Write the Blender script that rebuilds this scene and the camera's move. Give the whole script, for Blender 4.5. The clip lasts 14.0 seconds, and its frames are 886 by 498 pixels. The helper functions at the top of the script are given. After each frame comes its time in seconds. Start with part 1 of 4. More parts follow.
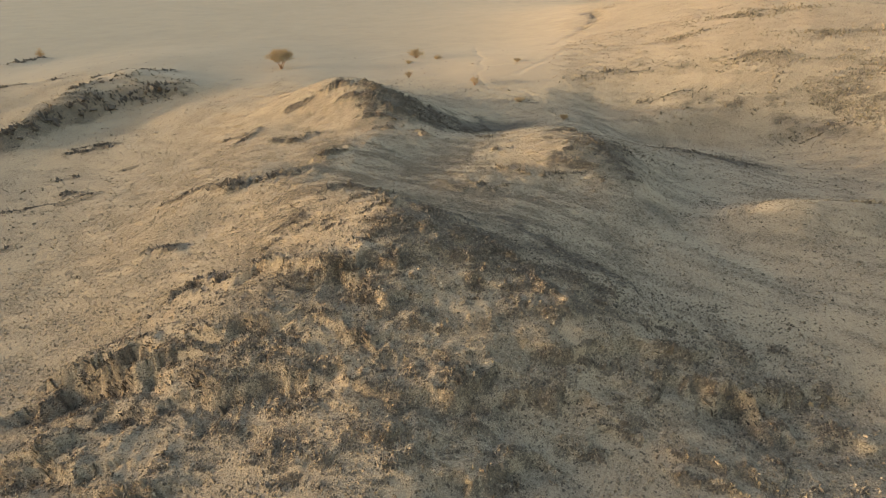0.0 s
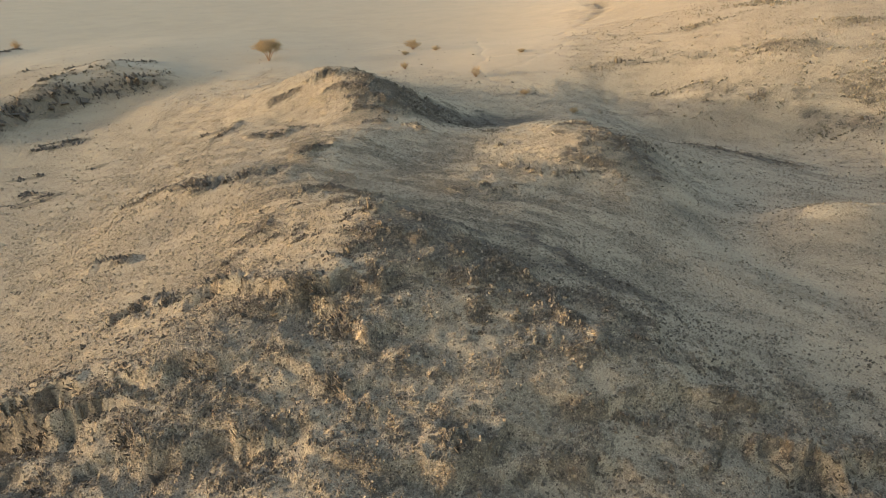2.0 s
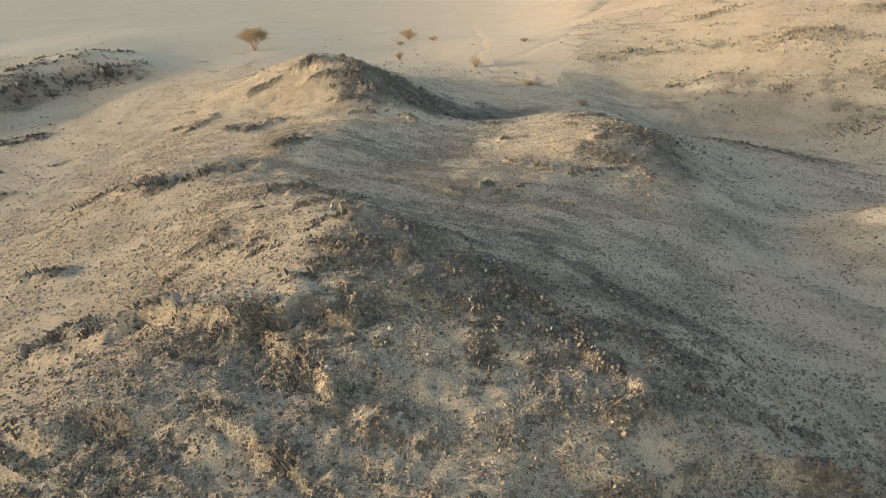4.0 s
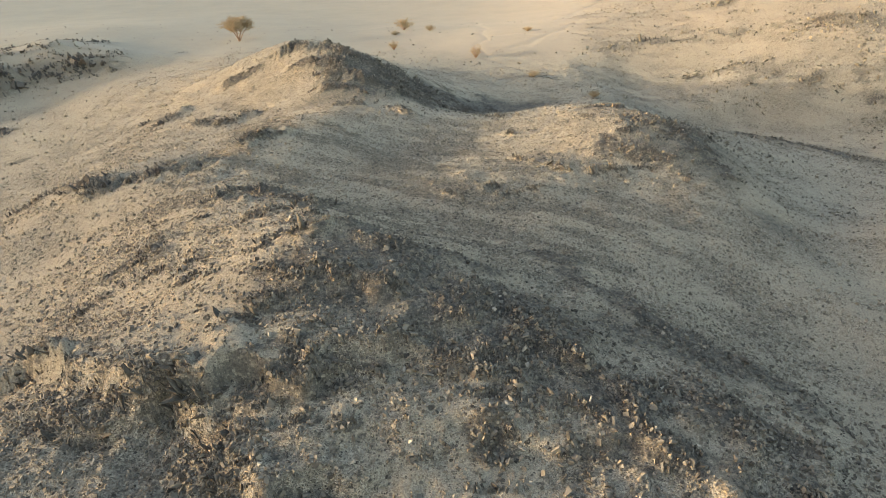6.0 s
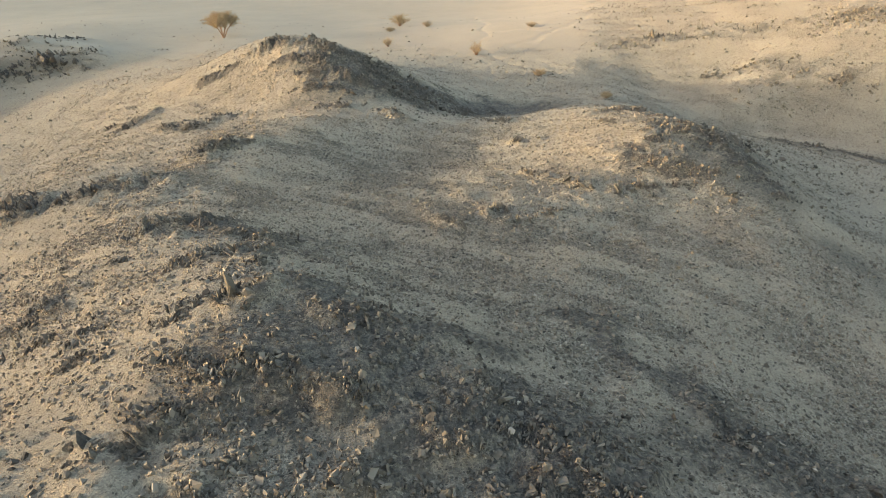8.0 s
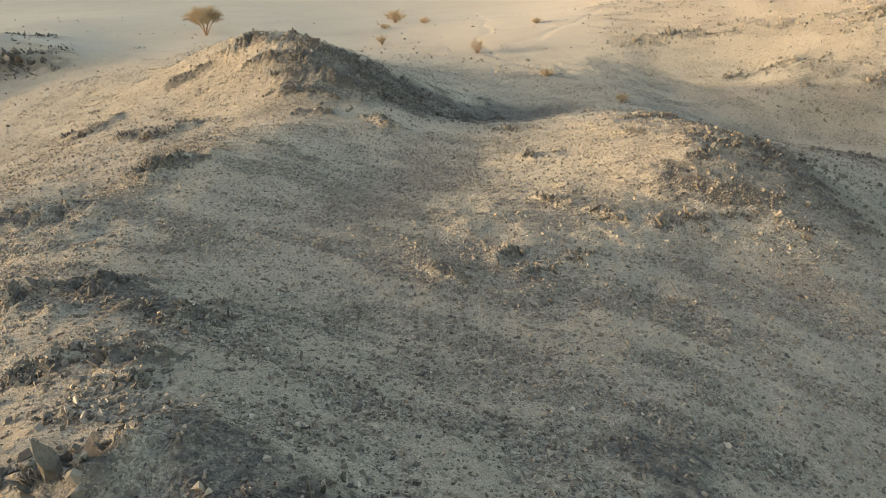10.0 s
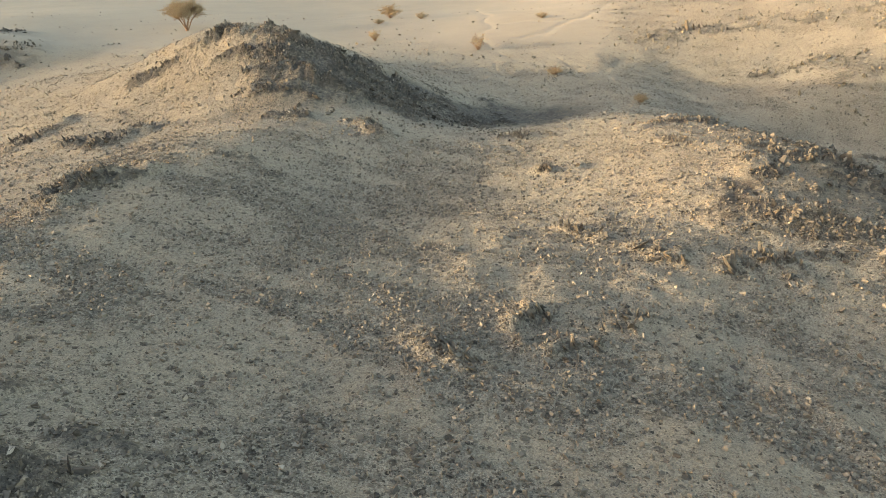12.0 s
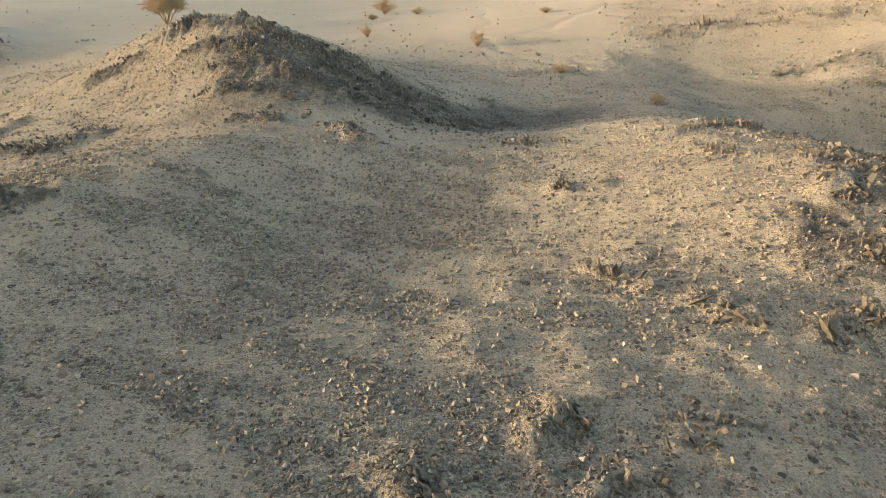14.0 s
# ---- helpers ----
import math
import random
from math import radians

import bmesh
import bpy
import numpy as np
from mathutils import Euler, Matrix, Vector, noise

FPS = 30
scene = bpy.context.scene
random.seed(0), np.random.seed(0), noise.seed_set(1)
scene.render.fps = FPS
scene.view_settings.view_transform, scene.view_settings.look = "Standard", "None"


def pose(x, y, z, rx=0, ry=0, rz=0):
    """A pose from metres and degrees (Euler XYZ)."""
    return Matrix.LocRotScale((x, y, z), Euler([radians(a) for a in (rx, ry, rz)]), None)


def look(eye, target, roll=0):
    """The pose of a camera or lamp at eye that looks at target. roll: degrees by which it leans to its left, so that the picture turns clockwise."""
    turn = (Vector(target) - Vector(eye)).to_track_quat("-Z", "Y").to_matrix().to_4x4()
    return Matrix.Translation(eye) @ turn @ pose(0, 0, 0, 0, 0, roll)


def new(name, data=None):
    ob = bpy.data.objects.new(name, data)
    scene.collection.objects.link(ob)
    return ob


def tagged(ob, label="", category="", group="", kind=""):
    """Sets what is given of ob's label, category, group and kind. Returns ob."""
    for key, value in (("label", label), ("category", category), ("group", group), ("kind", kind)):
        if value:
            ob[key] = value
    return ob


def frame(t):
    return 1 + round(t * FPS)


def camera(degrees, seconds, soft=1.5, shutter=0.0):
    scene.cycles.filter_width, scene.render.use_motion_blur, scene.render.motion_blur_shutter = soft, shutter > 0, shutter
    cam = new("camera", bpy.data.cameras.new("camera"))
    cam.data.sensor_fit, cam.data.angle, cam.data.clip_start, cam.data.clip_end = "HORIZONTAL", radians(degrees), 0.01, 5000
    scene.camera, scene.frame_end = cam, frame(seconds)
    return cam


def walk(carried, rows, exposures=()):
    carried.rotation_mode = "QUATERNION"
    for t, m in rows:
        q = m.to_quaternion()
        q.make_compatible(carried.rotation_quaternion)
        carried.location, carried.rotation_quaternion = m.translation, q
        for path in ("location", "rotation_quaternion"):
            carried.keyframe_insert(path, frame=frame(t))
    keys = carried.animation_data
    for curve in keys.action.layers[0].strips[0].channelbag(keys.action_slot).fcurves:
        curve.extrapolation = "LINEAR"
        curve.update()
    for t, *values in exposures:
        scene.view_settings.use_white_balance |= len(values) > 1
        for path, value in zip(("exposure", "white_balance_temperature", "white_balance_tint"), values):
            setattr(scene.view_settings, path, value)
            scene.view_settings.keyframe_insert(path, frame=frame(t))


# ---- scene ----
cam = camera(70.0, 14.0, soft=0.8)
PATH = [
    (0.0, -0.012, 0.056, 29.997, 63.857, -0.027, -0.042),
    (0.5, -0.028, 2.017, 29.377, 63.799, -0.047, -0.061),
    (1.0, -0.007, 3.934, 28.723, 63.775, -0.033, -0.089),
    (1.5, 0.052, 5.828, 28.09, 63.719, -0.042, -0.087),
    (2.0, 0.134, 7.671, 27.415, 63.685, -0.046, -0.102),
    (2.5, 0.191, 9.507, 26.738, 63.662, -0.078, -0.139),
    (3.0, 0.253, 11.263, 26.086, 63.641, -0.109, -0.159),
    (5.5, 0.57, 19.827, 23.008, 63.439, -0.181, -0.24),
    (6.0, 0.621, 21.546, 22.467, 63.421, -0.174, -0.268),
    (6.5, 0.657, 23.208, 22.066, 63.409, -0.182, -0.28),
    (7.0, 0.719, 24.833, 21.749, 63.388, -0.196, -0.301),
    (7.5, 0.774, 26.451, 21.438, 63.384, -0.201, -0.327),
    (8.0, 0.825, 28.054, 21.161, 63.341, -0.194, -0.355),
    (10.5, 1.069, 36.377, 19.587, 63.267, -0.174, -0.431),
    (11.0, 1.108, 37.968, 19.21, 63.277, -0.174, -0.456),
    (11.5, 1.131, 39.475, 18.835, 63.283, -0.216, -0.487),
    (12.0, 1.152, 40.94, 18.494, 63.296, -0.261, -0.52),
    (12.5, 1.207, 42.319, 18.178, 63.299, -0.264, -0.539),
    (13.0, 1.261, 43.62, 17.871, 63.304, -0.296, -0.563),
    (13.5, 1.341, 44.847, 17.579, 63.316, -0.3, -0.577),
    (14.0, 1.422, 46.026, 17.306, 63.314, -0.334, -0.602),
]
walk(cam, [(t, pose(x, y, z, rx, ry, rz)) for t, x, y, z, rx, ry, rz in PATH], exposures=[(0.0, 2.07, 7150, 15), (3.0, 2.22, 6520, 13), (6.5, 2.43, 6300, 12), (11.0, 2.43, 6460, 12), (14.0, 2.33, 6640, 13)])

# ---- light: a low sun over the left shoulder of the hills, clear dusty sky ----
SUN_HEIGHT, SUN_AHEAD = 5.4, -4.0
sun_dir = Vector((-math.cos(radians(SUN_AHEAD)) * math.cos(radians(SUN_HEIGHT)), math.sin(radians(SUN_AHEAD)) * math.cos(radians(SUN_HEIGHT)), math.sin(radians(SUN_HEIGHT))))
world = bpy.data.worlds.new("evening_sky")
scene.world = world
world.use_nodes = True
sky = world.node_tree.nodes.new("ShaderNodeTexSky")
sky.sky_type, sky.sun_disc = "NISHITA", False
sky.sun_elevation, sky.sun_rotation = radians(SUN_HEIGHT), math.atan2(sun_dir.x, sun_dir.y)
sky.dust_density, sky.air_density, sky.ozone_density = 1.6, 0.95, 0.6
background = world.node_tree.nodes["Background"]
background.inputs["Strength"].default_value = 0.195
world.node_tree.links.new(sky.outputs["Color"], background.inputs["Color"])
sun_lamp = bpy.data.lights.new("sun", "SUN")
sun_lamp.energy, sun_lamp.angle, sun_lamp.color = 1.5, radians(1.0), (1.0, 0.90, 0.64)
sun = new("sun", sun_lamp)
sun.matrix_world = look(sun_dir * 400, (0, 0, 0))


# ---- materials ----
class Shade:
    """A small builder of node materials in world-size coordinates."""

    def __init__(self, name, rough=0.95):
        self.mat = bpy.data.materials.new(name)
        self.mat.use_nodes = True
        self.tree = self.mat.node_tree
        self.bsdf = self.tree.nodes["Principled BSDF"]
        self.bsdf.inputs["Roughness"].default_value = rough
        self.bsdf.inputs["Specular IOR Level"].default_value = 0.15
        self.bsdf.inputs["Diffuse Roughness"].default_value = 0.215
        self.place = self.tree.nodes.new("ShaderNodeNewGeometry").outputs["Position"]

    def node(self, kind, **values):
        n = self.tree.nodes.new(kind)
        for key, value in values.items():
            n.inputs[key].default_value = value
        return n

    def link(self, a, b):
        self.tree.links.new(a, b)

    def noise(self, scale, detail=4.0, rough=0.55, place=None):
        n = self.node("ShaderNodeTexNoise", Scale=scale, Detail=detail, Roughness=rough)
        self.link(place or self.place, n.inputs["Vector"])
        return n.outputs["Fac"]

    def cells(self, scale, place=None, out="Color"):
        n = self.node("ShaderNodeTexVoronoi", Scale=scale)
        self.link(place or self.place, n.inputs["Vector"])
        return n.outputs[out]

    def span(self, value, a, b, c=0.0, d=1.0):
        n = self.node("ShaderNodeMapRange")
        self.link(value, n.inputs["Value"])
        for key, x in zip(("From Min", "From Max", "To Min", "To Max"), (a, b, c, d)):
            n.inputs[key].default_value = x
        return n.outputs["Result"]

    def math(self, op, a, b):
        n = self.node("ShaderNodeMath")
        n.operation = op
        for socket, x in zip(n.inputs, (a, b)):
            if isinstance(x, (int, float)):
                socket.default_value = x
            else:
                self.link(x, socket)
        return n.outputs["Value"]

    def mix(self, factor, a, b):
        n = self.node("ShaderNodeMix")
        n.data_type = "RGBA"
        for socket, x in ((n.inputs[0], factor), (n.inputs[6], a), (n.inputs[7], b)):
            if isinstance(x, (int, float)):
                socket.default_value = x
            elif isinstance(x, tuple):
                socket.default_value = (*x, 1.0)
            else:
                self.link(x, socket)
        return n.outputs[2]

    def attribute(self, name):
        n = self.node("ShaderNodeAttribute")
        n.attribute_name = name
        return n.outputs["Fac"]

    def chance(self):
        return self.tree.nodes.new("ShaderNodeObjectInfo").outputs["Random"]

    def island(self):
        return self.tree.nodes.new("ShaderNodeNewGeometry").outputs["Random Per Island"]

    def bump(self, height, strength, distance):
        n = self.node("ShaderNodeBump", Strength=strength, Distance=distance)
        self.link(height, n.inputs["Height"])
        self.link(n.outputs["Normal"], self.bsdf.inputs["Normal"])

    def done(self, color):
        if isinstance(color, tuple):
            self.bsdf.inputs["Base Color"].default_value = (*color, 1.0)
        else:
            self.link(color, self.bsdf.inputs["Base Color"])
        return self.mat


def desert_ground():
    s = Shade("desert_gravel", 0.97)
    s.bsdf.inputs["Diffuse Roughness"].default_value = 0.8
    broad, mid, fine = s.noise(0.045, 3), s.noise(0.33, 5), s.noise(3.1, 5, 0.65)
    sand = s.mix(s.span(broad, 0.35, 0.65), (0.385, 0.308, 0.208), (0.345, 0.285, 0.207))
    sand = s.mix(s.span(mid, 0.42, 0.68), sand, (0.30, 0.245, 0.175))
    sand = s.mix(s.span(fine, 0.40, 0.75, 0.0, 0.75), sand, (0.23, 0.185, 0.135))
    warp = s.node("ShaderNodeVectorMath")
    warp.operation = "ADD"
    s.link(s.place, warp.inputs[0])
    jitter = s.node("ShaderNodeTexNoise", Scale=6.0)
    s.link(s.place, jitter.inputs["Vector"])
    shrink = s.node("ShaderNodeVectorMath")
    shrink.operation = "SCALE"
    shrink.inputs["Scale"].default_value = 0.10
    s.link(jitter.outputs["Color"], shrink.inputs[0])
    s.link(shrink.outputs["Vector"], warp.inputs[1])
    place = warp.outputs["Vector"]
    grit, dust_grit = s.cells(15.0, place), s.cells(38.0, place)
    grit_bw, fine_bw = s.node("ShaderNodeSeparateColor"), s.node("ShaderNodeSeparateColor")
    s.link(grit, grit_bw.inputs[0])
    s.link(dust_grit, fine_bw.inputs[0])
    gravel = s.mix(grit_bw.outputs[0], (0.075, 0.063, 0.052), (0.46, 0.385, 0.28))
    speck = s.mix(fine_bw.outputs[0], (0.09, 0.075, 0.06), (0.50, 0.42, 0.31))
    cover = s.attribute("gravelly")
    sand = s.mix(s.span(cover, 0.35, 0.95, 0.0, 0.75), sand, (0.172, 0.143, 0.112))
    dense = s.span(cover, 0.2, 0.9, 0.12, 0.75)
    plain = s.attribute("plain")
    quiet = s.span(plain, 0.0, 1.0, 1.0, 0.18)
    color = s.mix(s.math("MULTIPLY", dense, quiet), sand, s.mix(0.5, gravel, speck))
    color = s.mix(s.math("MULTIPLY", quiet, 0.4), color, speck)
    rock = s.mix(s.span(s.noise(4.0, 6, 0.75), 0.35, 0.68), (0.055, 0.047, 0.039), (0.27, 0.222, 0.168))
    rock = s.mix(s.span(s.noise(13.0, 5, 0.75), 0.48, 0.58), rock, (0.085, 0.071, 0.058))
    bare = s.span(s.math("ADD", s.attribute("rocky"), s.span(s.noise(5.5, 6, 0.7), 0.3, 0.7, -0.38, 0.38)), 0.36, 0.52)
    color = s.mix(s.math("MULTIPLY", bare, 0.85), color, rock)
    height = 0.0
    for scale, share, tall in ((4.3, 0.19, 0.10), (8.5, 0.42, 0.07), (18.0, 0.5, 0.035)):
        stone, tone = s.node("ShaderNodeTexVoronoi", Scale=scale), s.node("ShaderNodeSeparateColor")
        s.link(place, stone.inputs["Vector"])
        s.link(stone.outputs["Color"], tone.inputs[0])
        lie = s.math("MULTIPLY", s.span(cover, 0.15, 0.8, 0.3, 1.3), s.math("MULTIPLY", quiet, share))
        body = s.math("MULTIPLY", s.math("LESS_THAN", tone.outputs[0], lie), s.span(stone.outputs["Distance"], 0.46, 0.34))
        shade = s.mix(tone.outputs[1], (0.042, 0.035, 0.029), (0.35, 0.288, 0.213))
        color = s.mix(s.math("MULTIPLY", body, 0.9), color, shade)
        height = s.math("ADD", height, s.math("MULTIPLY", body, tall))
    pebbled = height
    # dark varnish, and with it the shade of these slopes painted into the colour
    shade_stain = s.mix(s.span(s.noise(11.0, 4, 0.7), 0.4, 0.7), (0.042, 0.039, 0.036), (0.105, 0.092, 0.079))
    color = s.mix(s.math("MULTIPLY", s.attribute("varnished"), s.span(s.noise(5.0, 5, 0.7), 0.33, 0.6, 0.25, 0.92)), color, shade_stain)
    dust = s.mix(s.span(s.noise(0.12, 4), 0.35, 0.7), (0.268, 0.221, 0.169), (0.235, 0.197, 0.153))
    axes = s.node("ShaderNodeSeparateXYZ")
    s.link(s.place, axes.inputs[0])
    dusted = s.math("MAXIMUM", s.math("MULTIPLY", plain, 0.8), s.span(axes.outputs[1], 92.0, 135.0, 0.0, 0.55))
    color = s.mix(dusted, color, dust)
    color = s.mix(s.math("MULTIPLY", s.attribute("rut"), 0.14), color, (0.42, 0.34, 0.25))
    coarse, grain = s.math("MULTIPLY", s.noise(5.0, 7, 0.75), 0.6), s.math("MULTIPLY", s.noise(26.0, 4, 0.7), 0.45)
    height = s.math("MULTIPLY", s.math("ADD", coarse, grain), quiet)
    height = s.math("ADD", height, s.math("MULTIPLY", s.attribute("rocky"), s.math("MULTIPLY", s.noise(3.2, 8, 0.75), 1.8)))
    s.bump(s.math("ADD", s.math("MULTIPLY", height, 0.15), pebbled), 1.0, 1.0)
    return s.done(color)


def rock_shade(name, dark, light, dusty):
    s = Shade(name, 0.9)
    grain = s.noise(3.0, 7, 0.7)
    color = s.mix(s.span(grain, 0.3, 0.72), dark, light)
    color = s.mix(s.span(s.chance(), 0.0, 1.0, 0.0, 0.55), color, dusty)
    color = s.mix(s.span(s.noise(14.0, 3), 0.5, 0.75, 0.0, 0.6), color, dark)
    s.bump(s.noise(9.0, 7, 0.75), 0.7, 0.08)
    return s.done(color)


def pebble_shade(name, dark, light, pale):
    s = Shade(name, 0.92)
    color = s.mix(s.span(s.island(), 0.0, 1.0), dark, light)
    color = s.mix(s.math("GREATER_THAN", s.island(), 0.985), color, pale)
    color = s.mix(s.span(s.noise(12.0, 4), 0.4, 0.7, 0.0, 0.5), color, (0.2, 0.165, 0.125))
    return s.done(color)


def bark_shade():
    s = Shade("dry_bark", 0.9)
    return s.done(s.mix(s.noise(6.0, 5), (0.20, 0.115, 0.07), (0.34, 0.21, 0.13)))


def leaf_shade(name, a, b):
    s = Shade(name, 0.85)
    return s.done(s.mix(s.island(), a, b))


GROUND, BARK = desert_ground(), bark_shade()
PEBBLE = pebble_shade("loose_stones", (0.085, 0.071, 0.057), (0.27, 0.223, 0.168), (0.36, 0.305, 0.235))
SLATE = rock_shade("weathered_schist", (0.034, 0.029, 0.024), (0.125, 0.104, 0.081), (0.165, 0.137, 0.105))
VARNISH = rock_shade("dark_varnished_rock", (0.030, 0.027, 0.026), (0.108, 0.092, 0.078), (0.175, 0.145, 0.115))
TAN_ROCK = rock_shade("tan_weathered_rock", (0.065, 0.053, 0.04), (0.22, 0.175, 0.12), (0.32, 0.255, 0.175))
KNOLL_ROCK = rock_shade("brown_knoll_rock", (0.050, 0.041, 0.034), (0.165, 0.134, 0.101), (0.215, 0.176, 0.132))
THORN = leaf_shade("dry_thorn_leaves", (0.26, 0.185, 0.10), (0.39, 0.285, 0.165))
STRAW = leaf_shade("straw_twigs", (0.27, 0.20, 0.11), (0.40, 0.31, 0.19))

# ---- the lie of the land: swells and hollows as (x, y, length, width, turn, rise) ----
BROAD = [
    (79.8, 148.3, 40.1, 45.0, -14, 9.00),
    (-74.0, 80.6, 36.7, 45.0, -52, -9.01),
    (95.1, 200.9, 45.0, 36.4, -31, 9.00),
    (105.4, 72.8, 45.0, 31.2, 90, 8.93),
    (59.0, 76.7, 24.2, 40.5, -89, -9.00),
    (-8.7, 79.8, 45.0, 19.5, -41, 7.17),
    (-53.6, 5.8, 32.0, 29.2, 72, -5.12),
    (31.9, 98.6, 17.8, 31.8, -46, 6.09),
    (26.3, 174.5, 18.3, 37.9, -14, -1.20),
    (-65.1, 133.2, 24.7, 16.9, 58, 3.40),
    (12.2, 127.8, 28.6, 13.0, -30, 2.45),
    (60.7, 62.5, 26.3, 12.8, 9, 2.56),
    (30.0, 100.1, 15.9, 8.4, 38, -5.71),
]
MIDDLE = [
    (2.3, 30.5, 13.8, 8.2, 41, 6.43),
    (-24.9, 63.6, 4.3, 18.1, 0, 5.32),
    (-15.2, 46.0, 16.8, 5.5, 76, 3.37),
    (47.5, 89.7, 10.9, 7.0, 16, -3.93),
    (-27.8, 130.9, 10.6, 18.2, 21, 1.52),
    (4.0, 83.8, 10.7, 6.3, -77, -3.91),
    (-24.9, 66.5, 4.3, 12.8, 1, -4.76),
    (18.2, 63.1, 4.4, 7.3, 70, -7.35),
    (16.4, 63.2, 4.5, 6.4, 71, 8.34),
    (-51.1, 91.5, 18.2, 6.8, -16, -1.71),
    (4.0, 84.6, 5.8, 14.9, 45, 2.39),
    (-27.2, 58.2, 7.5, 18.3, -41, 1.45),
    (13.8, 107.3, 18.2, 6.5, 32, -1.58),
]
SMALL = [
    (-56.1, 110.9, 10.7, 6.6, 6, -2.47),
    (33.2, 124.4, 15.3, 8.1, 12, -1.38),
    (21.7, 44.2, 3.9, 9.3, -35, 4.27),
    (-8.9, 35.3, 8.1, 4.5, 37, 3.89),
    (24.0, 48.8, 4.3, 6.0, -21, -4.67),
    (-14.0, 92.4, 4.4, 8.1, 43, 3.32),
    (-21.0, 92.3, 45.0, 3.4, -35, 0.76),
    (16.6, 39.1, 4.8, 5.4, -25, -4.35),
    (-4.8, 49.6, 7.8, 5.3, 22, 2.66),
    (31.4, -4.8, 15.7, 11.0, 15, -0.59),
    (35.3, 163.2, 7.2, 7.2, -21, -0.40),
    (-33.0, 27.9, 5.3, 13.6, -5, 0.93),
    (6.4, 24.5, 6.1, 3.9, 17, -2.37),
]
KNOBS = [
    (-5.4, 43.6, 6.6, 3.4, -47, 2.54),
    (-7.4, 77.6, 9.4, 4.3, 17, -1.29),
    (-19.2, 59.2, 5.2, 4.2, 19, 1.73),
    (-10.5, 24.0, 8.2, 3.6, -35, -0.86),
    (22.7, 95.8, 8.3, 4.3, -10, 0.69),
    (-26.0, 38.0, 3.3, 4.0, 7, -1.06),
    (-1.3, 64.5, 3.1, 4.9, 47, -0.91),
    (0.6, 7.1, 7.9, 3.5, 12, 0.39),
    (-24.0, 98.4, 7.5, 2.3, 4, -0.51),
    (-68.0, 114.0, 9.0, 3.0, 49, 2.40),
    (-54.0, 122.0, 7.0, 3.0, -9, 1.70),
    (38.0, 54.0, 9.0, 2.6, 8, 1.80),
]
SADDLES = [
    (9.0, 92.5, 7.0, 3.5, 45, -1.00),
    (31.5, 92.5, 4.5, 2.5, 0, -1.72),
    (-25.5, 50.5, 11.0, 6.0, 0, -0.88),
    (-24.0, 85.0, 11.0, 6.0, 135, -0.78),
    (25.5, 83.5, 7.0, 3.5, 45, -1.00),
    (1.5, 31.0, 4.5, 2.5, 45, -0.73),
    (7.5, 85.0, 11.0, 6.0, 90, -0.51),
    (13.5, 58.0, 4.5, 2.5, 45, -0.45),
    (25.5, 103.0, 7.0, 3.5, 90, -0.59),
    (-18.0, 85.0, 3.5, 3.5, 0, -0.59),
    (-16.5, 95.5, 4.5, 2.5, 0, 0.39),
    (-10.5, 29.5, 4.5, 2.5, 135, -0.50),
    (36.0, 100.0, 4.5, 2.5, 45, 0.61),
    (-4.5, 50.5, 4.5, 2.5, 45, -0.27),
    (1.5, 61.0, 4.5, 2.5, 135, 0.35),
    (24.0, 44.5, 4.5, 2.5, 135, -0.71),
]
SHOULDERS = [
    (4.5, 46.0, 4.5, 2.5, 45, 0.44),
    (-15.0, 62.5, 2.5, 2.5, 0, -0.62),
    (37.5, 92.5, 4.5, 2.5, 0, -0.54),
    (31.5, 59.5, 7.0, 3.5, 135, -0.58),
    (-21.0, 89.5, 4.5, 2.5, 0, -0.39),
    (7.5, 91.0, 4.5, 2.5, 45, -0.37),
    (-3.0, 92.5, 4.5, 2.5, 135, 0.41),
    (-10.5, 80.5, 4.5, 2.5, 0, 0.52),
    (-15.0, 62.5, 2.5, 2.5, 0, -0.45),
    (16.5, 88.0, 4.5, 2.5, 45, 0.36),
    (22.5, 27.0, 4.5, 2.5, 20, -0.40),
    (21.0, 40.0, 7.0, 3.5, 45, -0.45),
    (-10.5, 43.0, 2.5, 2.5, 0, 0.34),
    (39.0, 91.0, 4.5, 2.5, 135, -0.53),
    (-1.5, 85.0, 4.5, 2.5, 0, -0.42),
]

# ---- rock outcrops: bands as (x, y, to x, to y, half width, rise) ----
FRONT = [
    (-25.6, 31.6, -24.3, 33.7, 1.00, 1.50),
    (-24.3, 33.7, -20.8, 32.8, 1.00, 1.50),
    (-20.8, 32.8, -17.9, 30.6, 1.00, 1.50),
    (-21.0, 29.3, -16.9, 28.5, 1.00, 0.90),
    (-21.9, 38.5, -19.1, 40.4, 0.60, 0.55),
    (-19.1, 40.4, -11.2, 37.3, 0.80, 0.75),
    (-11.2, 37.3, -5.5, 34.7, 0.80, 0.95),
    (-5.5, 34.7, -3.0, 31.8, 0.80, 0.90),
    (-25.5, 37.0, -18.2, 33.0, 0.50, 0.40),
    (-18.2, 33.0, -13.7, 31.8, 0.60, 0.60),
    (-13.7, 31.8, -10.4, 31.6, 0.70, 0.75),
    (-11.9, 28.2, -9.7, 28.0, 0.45, 1.00),
    (-8.7, 28.4, -7.5, 27.9, 0.45, 0.90),
    (-16.4, 30.5, -13.0, 29.1, 0.90, 0.80),
    (-7.3, 29.1, -3.4, 28.0, 0.70, 0.60),
]
